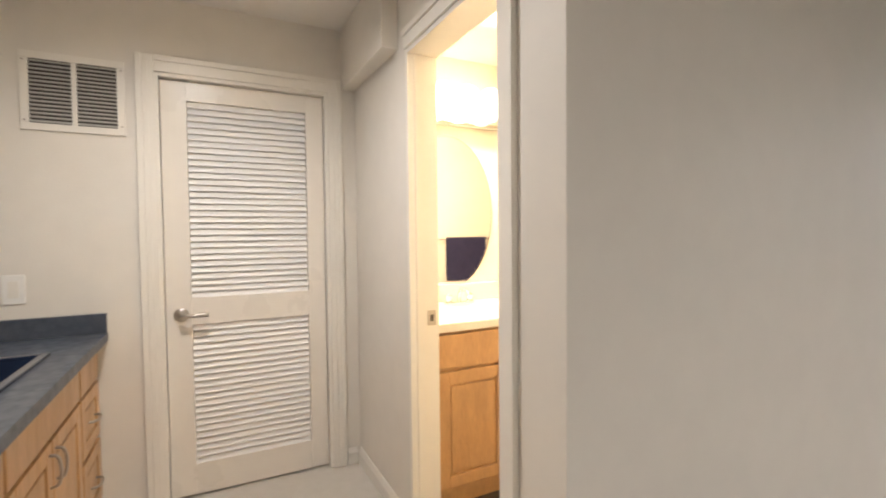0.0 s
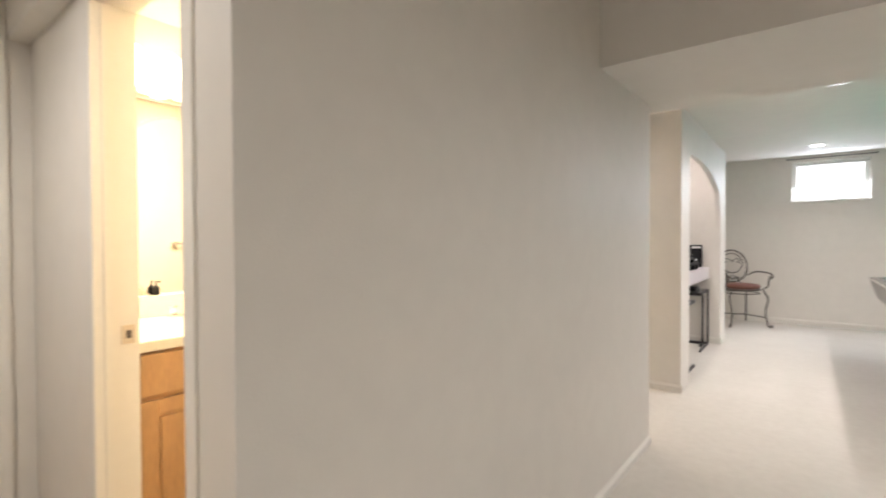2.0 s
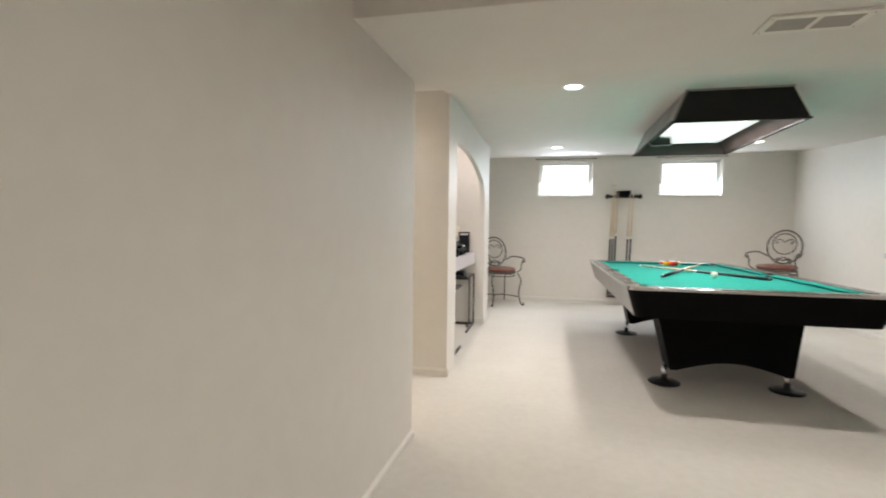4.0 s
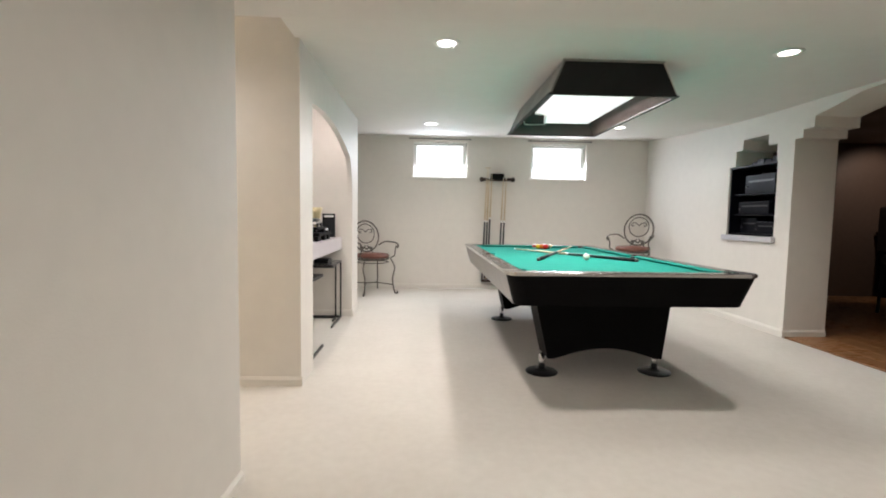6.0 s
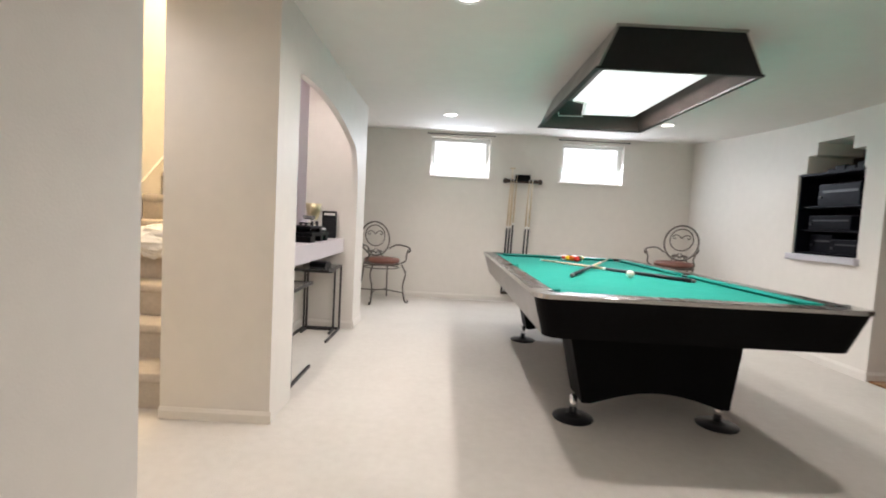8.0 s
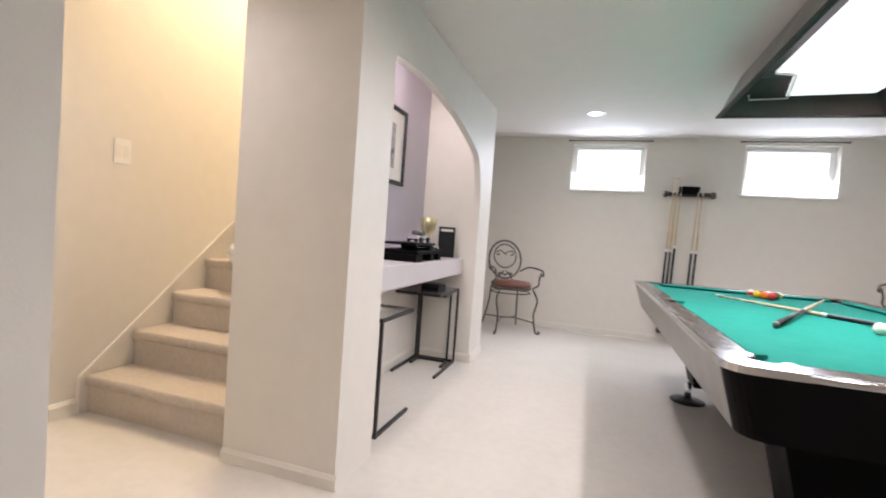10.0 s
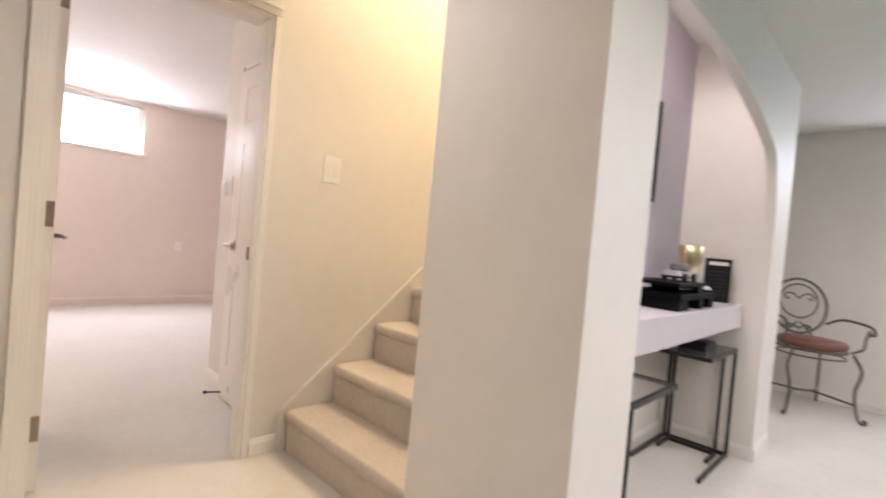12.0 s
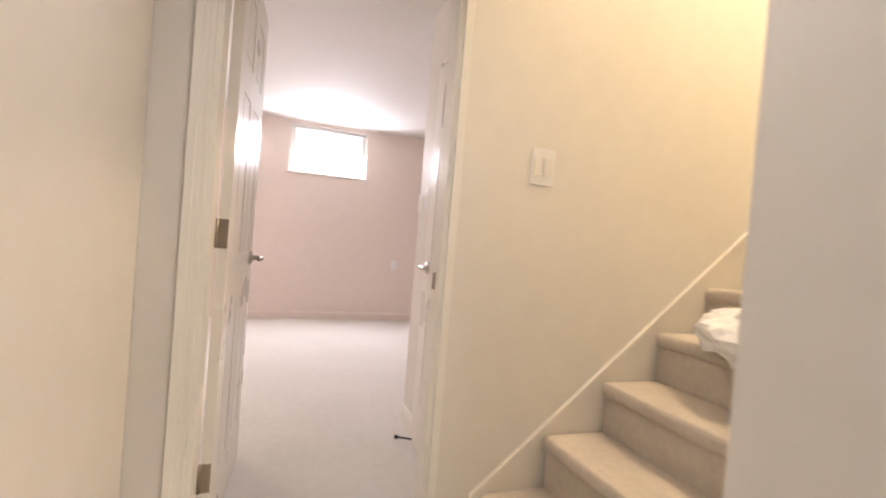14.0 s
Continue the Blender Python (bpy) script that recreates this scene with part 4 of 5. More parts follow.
# chrome trim, pocket castings, pockets
part("edge_trim", boxes((TX0 + 0.14, TX1 - 0.14, TY0 - 0.003, TY0 + 0.012, TZ - 0.020, TZ - 0.002), (TX0 + 0.14, TX1 - 0.14, TY1 - 0.012, TY1 + 0.003, TZ - 0.020, TZ - 0.002),
                        (TX0 - 0.003, TX0 + 0.012, TY0 + 0.14, TY1 - 0.14, TZ - 0.020, TZ - 0.002), (TX1 - 0.012, TX1 + 0.003, TY0 + 0.14, TY1 - 0.14, TZ - 0.020, TZ - 0.002), bevel=0.004), M_TABLE_CHROME, pt, "polished metal edge trim")
for sx in (-1, 1):
    for sy in (-1, 1):
        cx, cy = (TX0 if sx < 0 else TX1), (TY0 if sy < 0 else TY1)
        out = []
        for i in range(9):  # rounded outer corner
            a = math.pi / 2 * i / 8
            out.append((cx - sx * (0.072 - 0.072 * math.cos(a) - 0.004), cy - sy * (0.072 - 0.072 * math.sin(a) - 0.004)))
        px, py = cx - sx * 0.118, cy - sy * 0.118
        outline = [(cx + sx * 0.004, cy - sy * 0.19)] + out + [(cx - sx * 0.19, cy + sy * 0.004), (cx - sx * 0.19, cy - sy * 0.118)]
        for i in range(9):
            a = math.pi / 2 * i / 8
            outline.append((px - sx * 0.012 + sx * 0.055 * math.sin(a), py - sy * 0.012 + sy * 0.055 * math.cos(a)))
        outline += [(cx - sx * 0.118, cy - sy * 0.19)]
        if sx * sy < 0:
            outline = outline[::-1]
        bm = prism(outline, TZ - 0.020, TZ + 0.002, "z")
        bmesh.ops.triangulate(bm, faces=[f for f in bm.faces if len(f.verts) > 4])
        part("pocket_casting", bm, M_TABLE_CHROME, pt, "polished metal corner casting")
        part("pocket", lathe([(0.048, FZ - 0.06), (0.055, FZ + 0.0015)], 20, pose(px - sx * 0.014, py - sy * 0.014, 0)), M_CUE_DARK, pt, "black pocket liner")
for x, s in ((fx0 - 0.025, 1), (fx1 + 0.025, -1)):
    part("pocket", lathe([(0.046, FZ - 0.05), (0.052, TZ - 0.0135)], 20, pose(x, mid, 0)), M_CUE_DARK, pt, "black pocket liner")
# pedestals with an arched foot, levelling legs
for y0, y1 in ((5.40, 5.64), (7.15, 7.39)):
    bm = bmesh.new()
    ol = [(1.56, AZ + 0.01), (2.53, AZ + 0.01), (2.475, 0.135)]
    ol += [(2.43 - 0.72 * i / 12, 0.135 + 0.075 * math.sin(math.pi * i / 12)) for i in range(13)]
    ol += [(1.665, 0.135)]
    ol = [(x, z) for x, z in ol]
    add_prism(bm, ol, y0, y1, "y")
    part("pedestal", bm, M_BLACK, pt)
    for x in (1.655, 2.485):
        ym = (y0 + y1) / 2
        leg = part("leg", cyl((x, ym, 0.03), (x, ym, 0.137), 0.022, n=16), M_CHROME, pt, "chrome levelling leg", smooth=True)
        part("foot_disc", lathe([(0.112, 0.001), (0.116, 0.008), (0.110, 0.014), (0.06, 0.020), (0.03, 0.026), (0.026, 0.031)], 28, pose(x, ym, 0)), M_CUE_DARK, leg, smooth=True)
part("stretcher", box(1.9, 2.2, 5.64, 7.15, 0.3, AZ + 0.01), M_BLACK, pt)


# ---- balls and cues on the table ----
def ball(x, y, color, name="billiard_ball", label="", stripe=False):
    b = thing(name, label, "billiard ball", pose(x, y, FZ + 0.0292), group="" if name == "cue_ball" else "racked billiard balls")
    bm = bmesh.new()
    bmesh.ops.create_uvsphere(bm, u_segments=20, v_segments=14, radius=0.0286)
    mats = [material("ball_" + name, color, 0.08, coat=0.5), M_WHITE]
    if stripe:
        for f in bm.faces:
            if abs(f.calc_center_median().z) > 0.015:
                f.material_index = 1
    part("sphere", bm, mats, b, smooth=True)


ball(2.18, 6.16, (0.82, 0.78, 0.66), "cue_ball", "ivory cue ball on the green cloth")
colors = [("red", (0.55, 0.03, 0.02), 0), ("orange", (0.75, 0.16, 0.02), 0), ("maroon", (0.2, 0.02, 0.02), 0), ("yellow", (0.80, 0.50, 0.03), 0), ("blue-striped", (0.03, 0.08, 0.4), 1),
          ("green", (0.02, 0.2, 0.07), 0), ("red-striped", (0.6, 0.04, 0.02), 1), ("black", (0.01, 0.01, 0.01), 0), ("orange-striped", (0.75, 0.2, 0.03), 1), ("yellow-striped", (0.8, 0.52, 0.04), 1)]
k = 0
for row in range(4):
    for i in range(row + 1):
        nm, c, s = colors[k]
        ball(2.17 + (i - row / 2) * 0.0578, 7.47 + row * 0.0502, c, label=f"{nm} billiard ball in the rack", stripe=bool(s))
        k += 1


def cue(p0, p1, label, group="", split=0.48):
    """p0 butt, p1 tip; split is the butt's share of the length."""
    p0, p1 = Vector(p0), Vector(p1)
    g = thing("pool_cue", label, "pool cue", group=group)
    j = p0.lerp(p1, split + 0.02)
    part("butt", cyl(p0, p0.lerp(p1, split), 0.0145, 0.0115, 12), M_CUE_DARK, g, "black lacquered butt", smooth=True)
    part("joint_ring", cyl(p0.lerp(p1, split), j, 0.0116, 0.0114, 12), M_WHITE, g, smooth=True)
    part("shaft", cyl(j, p0.lerp(p1, 0.985), 0.0113, 0.0066, 12), M_CUE_WOOD, g, "pale maple shaft", smooth=True)
    part("bumper", cyl(p0, p0 - (p1 - p0).normalized() * 0.02, 0.0146, 0.012, 12), M_HOODG, g, smooth=True)
    part("ferrule", cyl(p0.lerp(p1, 0.985), p1, 0.0066, 0.0062, 12), M_WHITE, g, smooth=True)


cue((2.56, 6.05, FZ + 0.016), (1.80, 7.38, FZ + 0.0085), "two-piece pool cue lying across the green cloth")
cue((1.73, 6.0, FZ + 0.018), (2.42, 7.32, FZ + 0.048), "pool cue laid over another on the cloth")
# wall rack with cues
rk = thing("cue_rack", "dark turned wood cue rack on the wall", "cue rack")
RZ = 1.695
part("bar", tube(curve_pts([(1.66, FAR - 0.06, RZ), (1.70, FAR - 0.06, RZ + 0.002), (2.10, FAR - 0.06, RZ + 0.002), (2.14, FAR - 0.06, RZ)], 4), 0.026, 12), M_RAIL, rk, smooth=True)
for x in (1.66, 2.14):
    part("end_knob", lathe([(0.02, -0.03), (0.037, -0.015), (0.037, 0.015), (0.02, 0.03)], 16, pose(x, FAR - 0.06, RZ, 0, 90, 0)), M_RAIL, rk, smooth=True)
part("ball_box", box(1.80, 2.0, FAR - 0.1, FAR - 0.004, RZ + 0.0, RZ + 0.09, bevel=0.008), M_BLACK, rk)
for x in (1.75, 1.79, 1.83, 2.0, 2.05):
    part("clip", box(x - 0.008, x + 0.008, FAR - 0.1, FAR - 0.075, RZ - 0.012, RZ + 0.012), M_CUE_DARK, rk)
part("base_shelf", box(1.68, 2.12, FAR - 0.12, FAR - 0.016, 0.12, 0.155, bevel=0.006), M_RAIL, rk)
for i, x in enumerate((1.745, 1.785, 1.825, 2.0, 2.045)):
    cue((x - 0.05, FAR - 0.075, 0.176), (x - 0.012, FAR - 0.095, 1.58 + (0.22 if i == 2 else 0.14)), "pool cue standing in the wall rack", "cues in the wall rack", 0.56)
br = thing("bridge_stick", "pale wooden bridge head above the cue rack", "bridge stick")
part("head", box(1.71, 1.79, FAR - 0.09, FAR - 0.075, 1.86, 1.872), M_CUE_WOOD, br)
part("stick", cyl((1.75, FAR - 0.082, 0.16), (1.75, FAR - 0.082, 1.86), 0.008, 0.006, 10), M_CUE_WOOD, br, smooth=True)

# ---- lamp hood over the table ----
hd = thing("pool_table_light", "black trapezoid light hood fixed to the ceiling over the table", "pendant light")
HB, HT = 1.978, CEIL - 0.003
hb = (1.65, 2.545, 5.50, 7.10)
ht = (1.735, 2.42, 5.47, 6.98)


def hood_face(i0, i1, mat, label=""):
    def corner(r, i, z):
        return Vector((r[0] if i in (0, 3) else r[1], r[2] if i in (0, 1) else r[3], z))
    c = Vector(((hb[0] + hb[1]) / 2, (hb[2] + hb[3]) / 2, 2.05))
    a, b, d, e = corner(hb, i0, HB), corner(hb, i1, HB), corner(ht, i1, HT), corner(ht, i0, HT)
    n = (b - a).cross(e - a).normalized()
    if n.dot(c - a) < 0:
        n = -n
    bm = bmesh.new()
    o = [bm.verts.new(p) for p in (a, b, d, e)]
    q = [bm.verts.new(p + n * 0.012) for p in (a, b, d, e)]
    bm.faces.new(o), bm.faces.new(q[::-1])
    for k in range(4):
        bm.faces.new((o[k], o[(k + 1) % 4], q[(k + 1) % 4], q[k]))
    bm.faces.ensure_lookup_table()
    ob = part("hood_side", bm, [mat, M_HOOD_IN], hd, label)
    for p in ob.data.polygons:
        if p.normal.dot(n) > 0.9:
            p.material_index = 1


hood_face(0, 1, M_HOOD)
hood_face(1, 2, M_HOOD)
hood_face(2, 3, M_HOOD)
# left side takes the grey that paints in its reflection
hood_face(3, 0, M_HOOD_SHEEN_SIDE, "hood side greyed with painted reflection")
part("rim", boxes((hb[0] - 0.012, hb[1] + 0.012, hb[2] - 0.012, hb[2] + 0.014, HB - 0.012, HB - 0.0005), (hb[0] - 0.012, hb[1] + 0.012, hb[3] - 0.014, hb[3] + 0.012, HB - 0.012, HB - 0.0005),
                  (hb[0] - 0.012, hb[0] + 0.014, hb[2] + 0.014, hb[3] - 0.014, HB - 0.012, HB - 0.0005), (hb[1] - 0.014, hb[1] + 0.012, hb[2] + 0.014, hb[3] - 0.014, HB - 0.012, HB - 0.0005)), M_HOOD, hd)
for sx in (0, 1):  # pale metal strips down the two near corners; the left one's width paints a reflection
    a = Vector((hb[sx], hb[2] - 0.003, HB))
    b = Vector((ht[sx], ht[2] - 0.003, HT - 0.004))
    wdt = 0.17 if sx == 0 else 0.016
    dirx = -1 if sx == 0 else 1
    sb = bmesh.new()
    q = [sb.verts.new(p) for p in (a, b, b + Vector((-0.002, wdt, 0)), a + Vector((-0.002, wdt, 0)))]
    q2 = [sb.verts.new(v.co + Vector((dirx * 0.004, -0.004, 0))) for v in q]
    sb.faces.new(q), sb.faces.new(q2[::-1])
    for k in range(4):
        sb.faces.new((q[k], q[(k + 1) % 4], q2[(k + 1) % 4], q2[k]))
    part("corner_strip", sb, M_HOOD_EDGE, hd, "pale metal corner strip, the wide one with painted reflection")
part("top_trim", boxes((ht[0] - 0.012, ht[1] + 0.012, ht[2] - 0.012, ht[2] - 0.004, HT - 0.013, HT - 0.001)), M_HOOD_EDGE, hd)
part("inner_tray", box(1.75, 2.41, 5.50, 6.96, HT - 0.02, HT - 0.004), M_HOODG, hd)
# the lens sheet sags a little and is cut away at one far corner
db = bmesh.new()
sheet = [(1.79, 5.62), (2.425, 5.62), (2.425, 6.96), (1.99, 6.99), (1.885, 6.56), (1.79, 6.53)]
lo_ = [db.verts.new((x, y, 2.066 if 5.7 < y < 6.9 else 2.072)) for x, y in sheet]
hi_ = [db.verts.new((v.co.x, v.co.y, v.co.z + 0.006)) for v in lo_]
db.faces.new(lo_[::-1]), db.faces.new(hi_)
for k in range(6):
    db.faces.new((lo_[k], lo_[(k + 1) % 6], hi_[(k + 1) % 6], hi_[k]))
part("diffuser", db, M_TUBE, hd, "glowing white fluorescent diffuser sheet")
part("wire_frame", tube([(1.79, 6.53, 2.06), (1.90, 6.57, 2.058), (2.0, 7.0, 2.06), (1.80, 7.02, 2.06), (1.79, 7.0, 2.085)], 0.005, 6), M_WHITE, hd, "white wire clip frame")
part("tube_housing", boxes((1.792, 1.88, 5.745, 6.415, 2.056, 2.0655), bevel=0.002), M_TUBE, hd)
part("tube_housing", boxes((2.318, 2.402, 5.785, 6.895, 2.056, 2.0655), bevel=0.002), M_TUBE, hd)


# ---- wrought-iron armchair ----
def iron_chair(m, label, sz=0.50):
    """Local: the seat faces -y, feet on z = 0."""
    c = thing("iron_armchair", label, "chair", m, group="wrought-iron armchairs")
    for sx in (-1, 1):
        front = curve_pts([(sx * 0.20, -0.17, sz), (sx * 0.245, -0.205, sz - 0.12), (sx * 0.215, -0.20, sz - 0.28), (sx * 0.235, -0.225, 0.04), (sx * 0.262, -0.252, 0.014), (sx * 0.268, -0.262, 0.034), (sx * 0.254, -0.25, 0.042)], 6)
        part("leg", tube(front, 0.0105, 8), M_IRON, c, smooth=True)
        back = curve_pts([(sx * 0.17, 0.19, sz), (sx * 0.18, 0.215, sz - 0.2), (sx * 0.21, 0.27, 0.08), (sx * 0.225, 0.30, 0.0115)], 6)
        part("leg", tube(back, 0.0105, 8), M_IRON, c, smooth=True)
        arm = curve_pts([(sx * 0.19, 0.2, sz + 0.18), (sx * 0.25, 0.1, sz + 0.235), (sx * 0.275, -0.1, sz + 0.235), (sx * 0.285, -0.2, sz + 0.22), (sx * 0.285, -0.235, sz + 0.185), (sx * 0.282, -0.215, sz + 0.165), (sx * 0.28, -0.19, sz + 0.18)], 6)
        part("arm", tube(arm, 0.0105, 8), M_IRON, c, smooth=True)
        post = curve_pts([(sx * 0.28, -0.19, sz + 0.2), (sx * 0.262, -0.18, sz + 0.12), (sx * 0.27, -0.15, sz + 0.05), (sx * 0.205, -0.13, sz + 0.005)], 6)
        part("arm_post", tube(post, 0.009, 8), M_IRON, c, smooth=True)
    ring = [(0.225 * math.cos(a), 0.215 * math.sin(a), sz) for a in [2 * math.pi * i / 36 for i in range(36)]]
    part("seat_ring", tube(ring, 0.0115, 8, True), M_IRON, c, smooth=True)
    part("seat_band", tube([(x, y, z - 0.05) for x, y, z in ring], 0.007, 8, True), M_IRON, c, smooth=True)
    part("cushion", lathe([(0.19, sz + 0.008), (0.225, sz + 0.02), (0.235, sz + 0.045), (0.215, sz + 0.072), (0.12, sz + 0.083), (0.0001, sz + 0.085)], 30), M_LEATHER, c, "red-brown leather seat cushion", smooth=True)
    st = [(0.215, -0.205, 0.135), (0.08, 0.02, 0.145), (0.0, 0.04, 0.145), (-0.08, 0.02, 0.145), (-0.215, -0.205, 0.135)]
    part("stretcher", tube(curve_pts(st, 6), 0.008, 8), M_IRON, c, smooth=True)
    st2 = [(0.205, 0.25, 0.135), (0.06, 0.06, 0.145), (-0.06, 0.06, 0.145), (-0.205, 0.25, 0.135)]
    part("stretcher", tube(curve_pts(st2, 6), 0.008, 8), M_IRON, c, smooth=True)

    def on_back(u, v):
        return (u, 0.19 + (v - sz) * 0.16, v)
    bz = sz + 0.31
    loop = [on_back(0.205 * math.cos(a), bz + 0.225 * math.sin(a)) for a in [2 * math.pi * i / 40 for i in range(40)]]
    part("back_loop", tube(loop, 0.0115, 8, True), M_IRON, c, smooth=True)
    inner = [on_back(0.14 * math.cos(a), bz + 0.04 + 0.14 * math.sin(a)) for a in [2 * math.pi * i / 36 for i in range(36)]]
    part("back_ring", tube(inner, 0.008, 8, True), M_IRON, c, smooth=True)
    for sx in (-1, 1):
        sc = [(0.0, bz + 0.06), (0.04, bz + 0.095), (0.085, bz + 0.10), (0.105, bz + 0.07), (0.085, bz + 0.05), (0.07, bz + 0.068)]
        part("scroll", tube(curve_pts([on_back(sx * u, v) for u, v in sc], 6), 0.007, 8), M_IRON, c, smooth=True)
        lo = [(sx * 0.06, sz + 0.0), (sx * 0.10, sz + 0.06), (sx * 0.05, sz + 0.13), (sx * 0.012, sz + 0.175)]
        part("scroll", tube(curve_pts([on_back(u, v) for u, v in lo], 6), 0.008, 8), M_IRON, c, smooth=True)
        leaf = [(0.0, sz + 0.12), (sx * 0.05, sz + 0.15), (sx * 0.09, sz + 0.135), (sx * 0.05, sz + 0.125)]
        part("leaf", tube(curve_pts([on_back(u, v) for u, v in leaf], 5), 0.010, 8), M_IRON, c, smooth=True)
    return c


ch = iron_chair(pose(0.06, 8.95, 0, 0, 0, 32), "wrought-iron armchair with a red-brown cushion, in the corner")
iron_chair(pose(3.76, 8.75, 0, 0, 0, -42), "taller wrought-iron armchair with a red-brown cushion, behind the pool table", 0.66)


# ---- C-tables in the niche ----
def c_table(x0, x1, yu, ye, z, label, r=0.0085, glass=M_GREYGLASS):
    """Uprights at y = yu, runners and top reach along y to ye."""
    g = thing("c_table", label, "side table", group="steel and glass C-tables")
    s = 1 if ye > yu else -1
    lo, hi = min(yu, ye), max(yu, ye)
    for x in (x0, x1):
        part("runner", box(x - r, x + r, lo, hi, 0.001, 0.022, bevel=0.002), M_STEEL, g)
        part("upright", box(x - r, x + r, min(yu, yu + s * 2 * r), max(yu, yu + s * 2 * r), 0.0225, z - 0.022, bevel=0.002), M_STEEL, g)
        part("top_rail", box(x - r, x + r, lo, hi, z - 0.0215, z, bevel=0.002), M_STEEL, g)
    for zz, yy in ((0.001, yu), (z - 0.0215, yu), (z - 0.0215, ye - s * 2 * r)):
        part("cross_bar", box(x0 + r, x1 - r, min(yy, yy + s * 2 * r), max(yy, yy + s * 2 * r), zz, zz + 0.0205), M_STEEL, g)
    part("glass_top", box(x0 + r + 0.001, x1 - r - 0.001, lo + 2 * r + 0.001, hi - 2 * r - 0.001, z - 0.009, z - 0.002), glass, g, "glass top")
    return g


c_table(-0.445, -0.105, 7.31, 6.80, 0.625, "dark steel C-shaped side table with a smoked glass top")
c_table(-0.405, -0.15, 7.262, 7.09, 0.585, "smaller dark steel C-table nested under the other")
c_table(-0.445, -0.052, 5.72, 6.15, 0.62, "dark steel C-shaped side table beside the pillar", glass=M_GLASS)
bx = thing("black_case", "small black case lying on the side table", "case", pose(-0.24, 7.05, 0.6255))
cb2 = bmesh.new()
add_prism(cb2, [(-0.09, 0), (0.11, 0), (0.11, 0.022), (0.06, 0.045), (-0.06, 0.045), (-0.09, 0.03)], -0.07, 0.07)
part("shell", cb2, M_CUE_DARK, bx)

# ---- floating desk and what stands on it ----
M_DESK = material("desk_paint", (0.60, 0.56, 0.58), 0.4, var=0.05, scale=2)
DZ0, DZ1, DXF = 0.745, 0.875, -0.10
ds = thing("floating_desk", "thick greyish-lilac floating desk across the niche", "desk")
part("top", box(-0.479, DXF, NY0 + 0.003, NY1 - 0.003, DZ0, DZ1, bevel=0.003), M_DESK, ds)
tr = thing("trophy", "gold cup trophy on a small plinth", "trophy", pose(-0.32, 7.06, DZ1 + 0.001) @ Matrix.Scale(0.98, 4))
part("plinth", box(-0.045, 0.045, -0.045, 0.045, 0, 0.06, bevel=0.004), M_MARBLE, tr)
part("cup", lathe([(0.035, 0.06), (0.02, 0.08), (0.012, 0.11), (0.014, 0.15), (0.03, 0.165), (0.05, 0.20), (0.062, 0.26), (0.072, 0.315), (0.067, 0.316), (0.045, 0.21)], 24), M_GOLD, tr, smooth=True)
for s in (-1, 1):
    part("cup_handle", tube(curve_pts([(0, s * 0.066, 0.29), (0, s * 0.10, 0.28), (0, s * 0.10, 0.23), (0, s * 0.055, 0.205)], 5), 0.006, 8), M_GOLD, tr, smooth=True)
cd = thing("table_sign", "upright black card with rows of pale writing", "sign", pose(-0.22, 7.24, DZ1 + 0.001, 0, 0, -62))
part("card", box(-0.006, 0.006, -0.068, 0.068, 0.0, 0.25, bevel=0.002), M_CUE_DARK, cd)
part("header_bar", box(0.0065, 0.0075, -0.05, 0.05, 0.212, 0.232), M_WHITE, cd)
part("text_bar", boxes(*[(0.0065, 0.0072, -0.05, 0.05 - 0.01 * (i % 3), 0.04 + 0.022 * i, 0.047 + 0.022 * i) for i in range(7)]), M_DARKGREY, cd)
# low black case with a chrome model on it
tt = thing("record_player", "low black record player with chrome fittings on the desk", "record player", pose(-0.24, 6.62, DZ1 + 0.001))
part("deck", box(-0.14, 0.12, -0.28, 0.24, 0.046, 0.074, bevel=0.005), M_BLACK, tt)
part("lid", box(-0.14, 0.11, -0.29, 0.09, 0.106, 0.122, bevel=0.004), M_BLACK, tt, "raised black lid")
part("hinge_block", box(-0.12, 0.10, 0.0, 0.07, 0.0745, 0.1055, bevel=0.004), M_BLACK, tt)
for y0, y1 in ((-0.28, -0.15), (0.0, 0.07), (0.16, 0.23)):
    part("foot_block", box(-0.12, 0.11, y0, y1, 0.0, 0.0455, bevel=0.004), M_BLACK, tt)
part("tone_arm", tube(curve_pts([(0.09, 0.16, 0.085), (0.09, 0.05, 0.094), (0.06, -0.12, 0.090)], 5), 0.005, 8), M_CHROME, tt)
part("dial", lathe([(0.02, 0.0755), (0.018, 0.10), (0.006, 0.105)], 18, pose(0.085, 0.18, 0)), M_CHROME, tt, smooth=True)
mc = thing("model_car", "chrome and grey model car on the record player", "model car", pose(-0.22, 6.60, DZ1 + 0.1235) @ Matrix.Scale(1.25, 4))
part("body", boxes((-0.035, 0.035, -0.09, 0.09, 0.012, 0.04), bevel=0.008), M_CHROME, mc)
part("cabin", box(-0.03, 0.03, -0.045, 0.04, 0.04, 0.065, bevel=0.01), M_GREYGLASS, mc)
for sx in (-0.036, 0.036):
    for sy in (-0.055, 0.055):
        part("wheel", cyl((sx - 0.006, sy, 0.0155), (sx + 0.006, sy, 0.0155), 0.0155, n=16), M_CUE_DARK, mc)
pc = thing("picture_frame", "black framed black-and-white photograph with a wide mat", "picture")
PX = -0.481
pyl, pyr, pz0, pz1 = 6.22, 6.822, 1.40, 1.945
f = 0.028
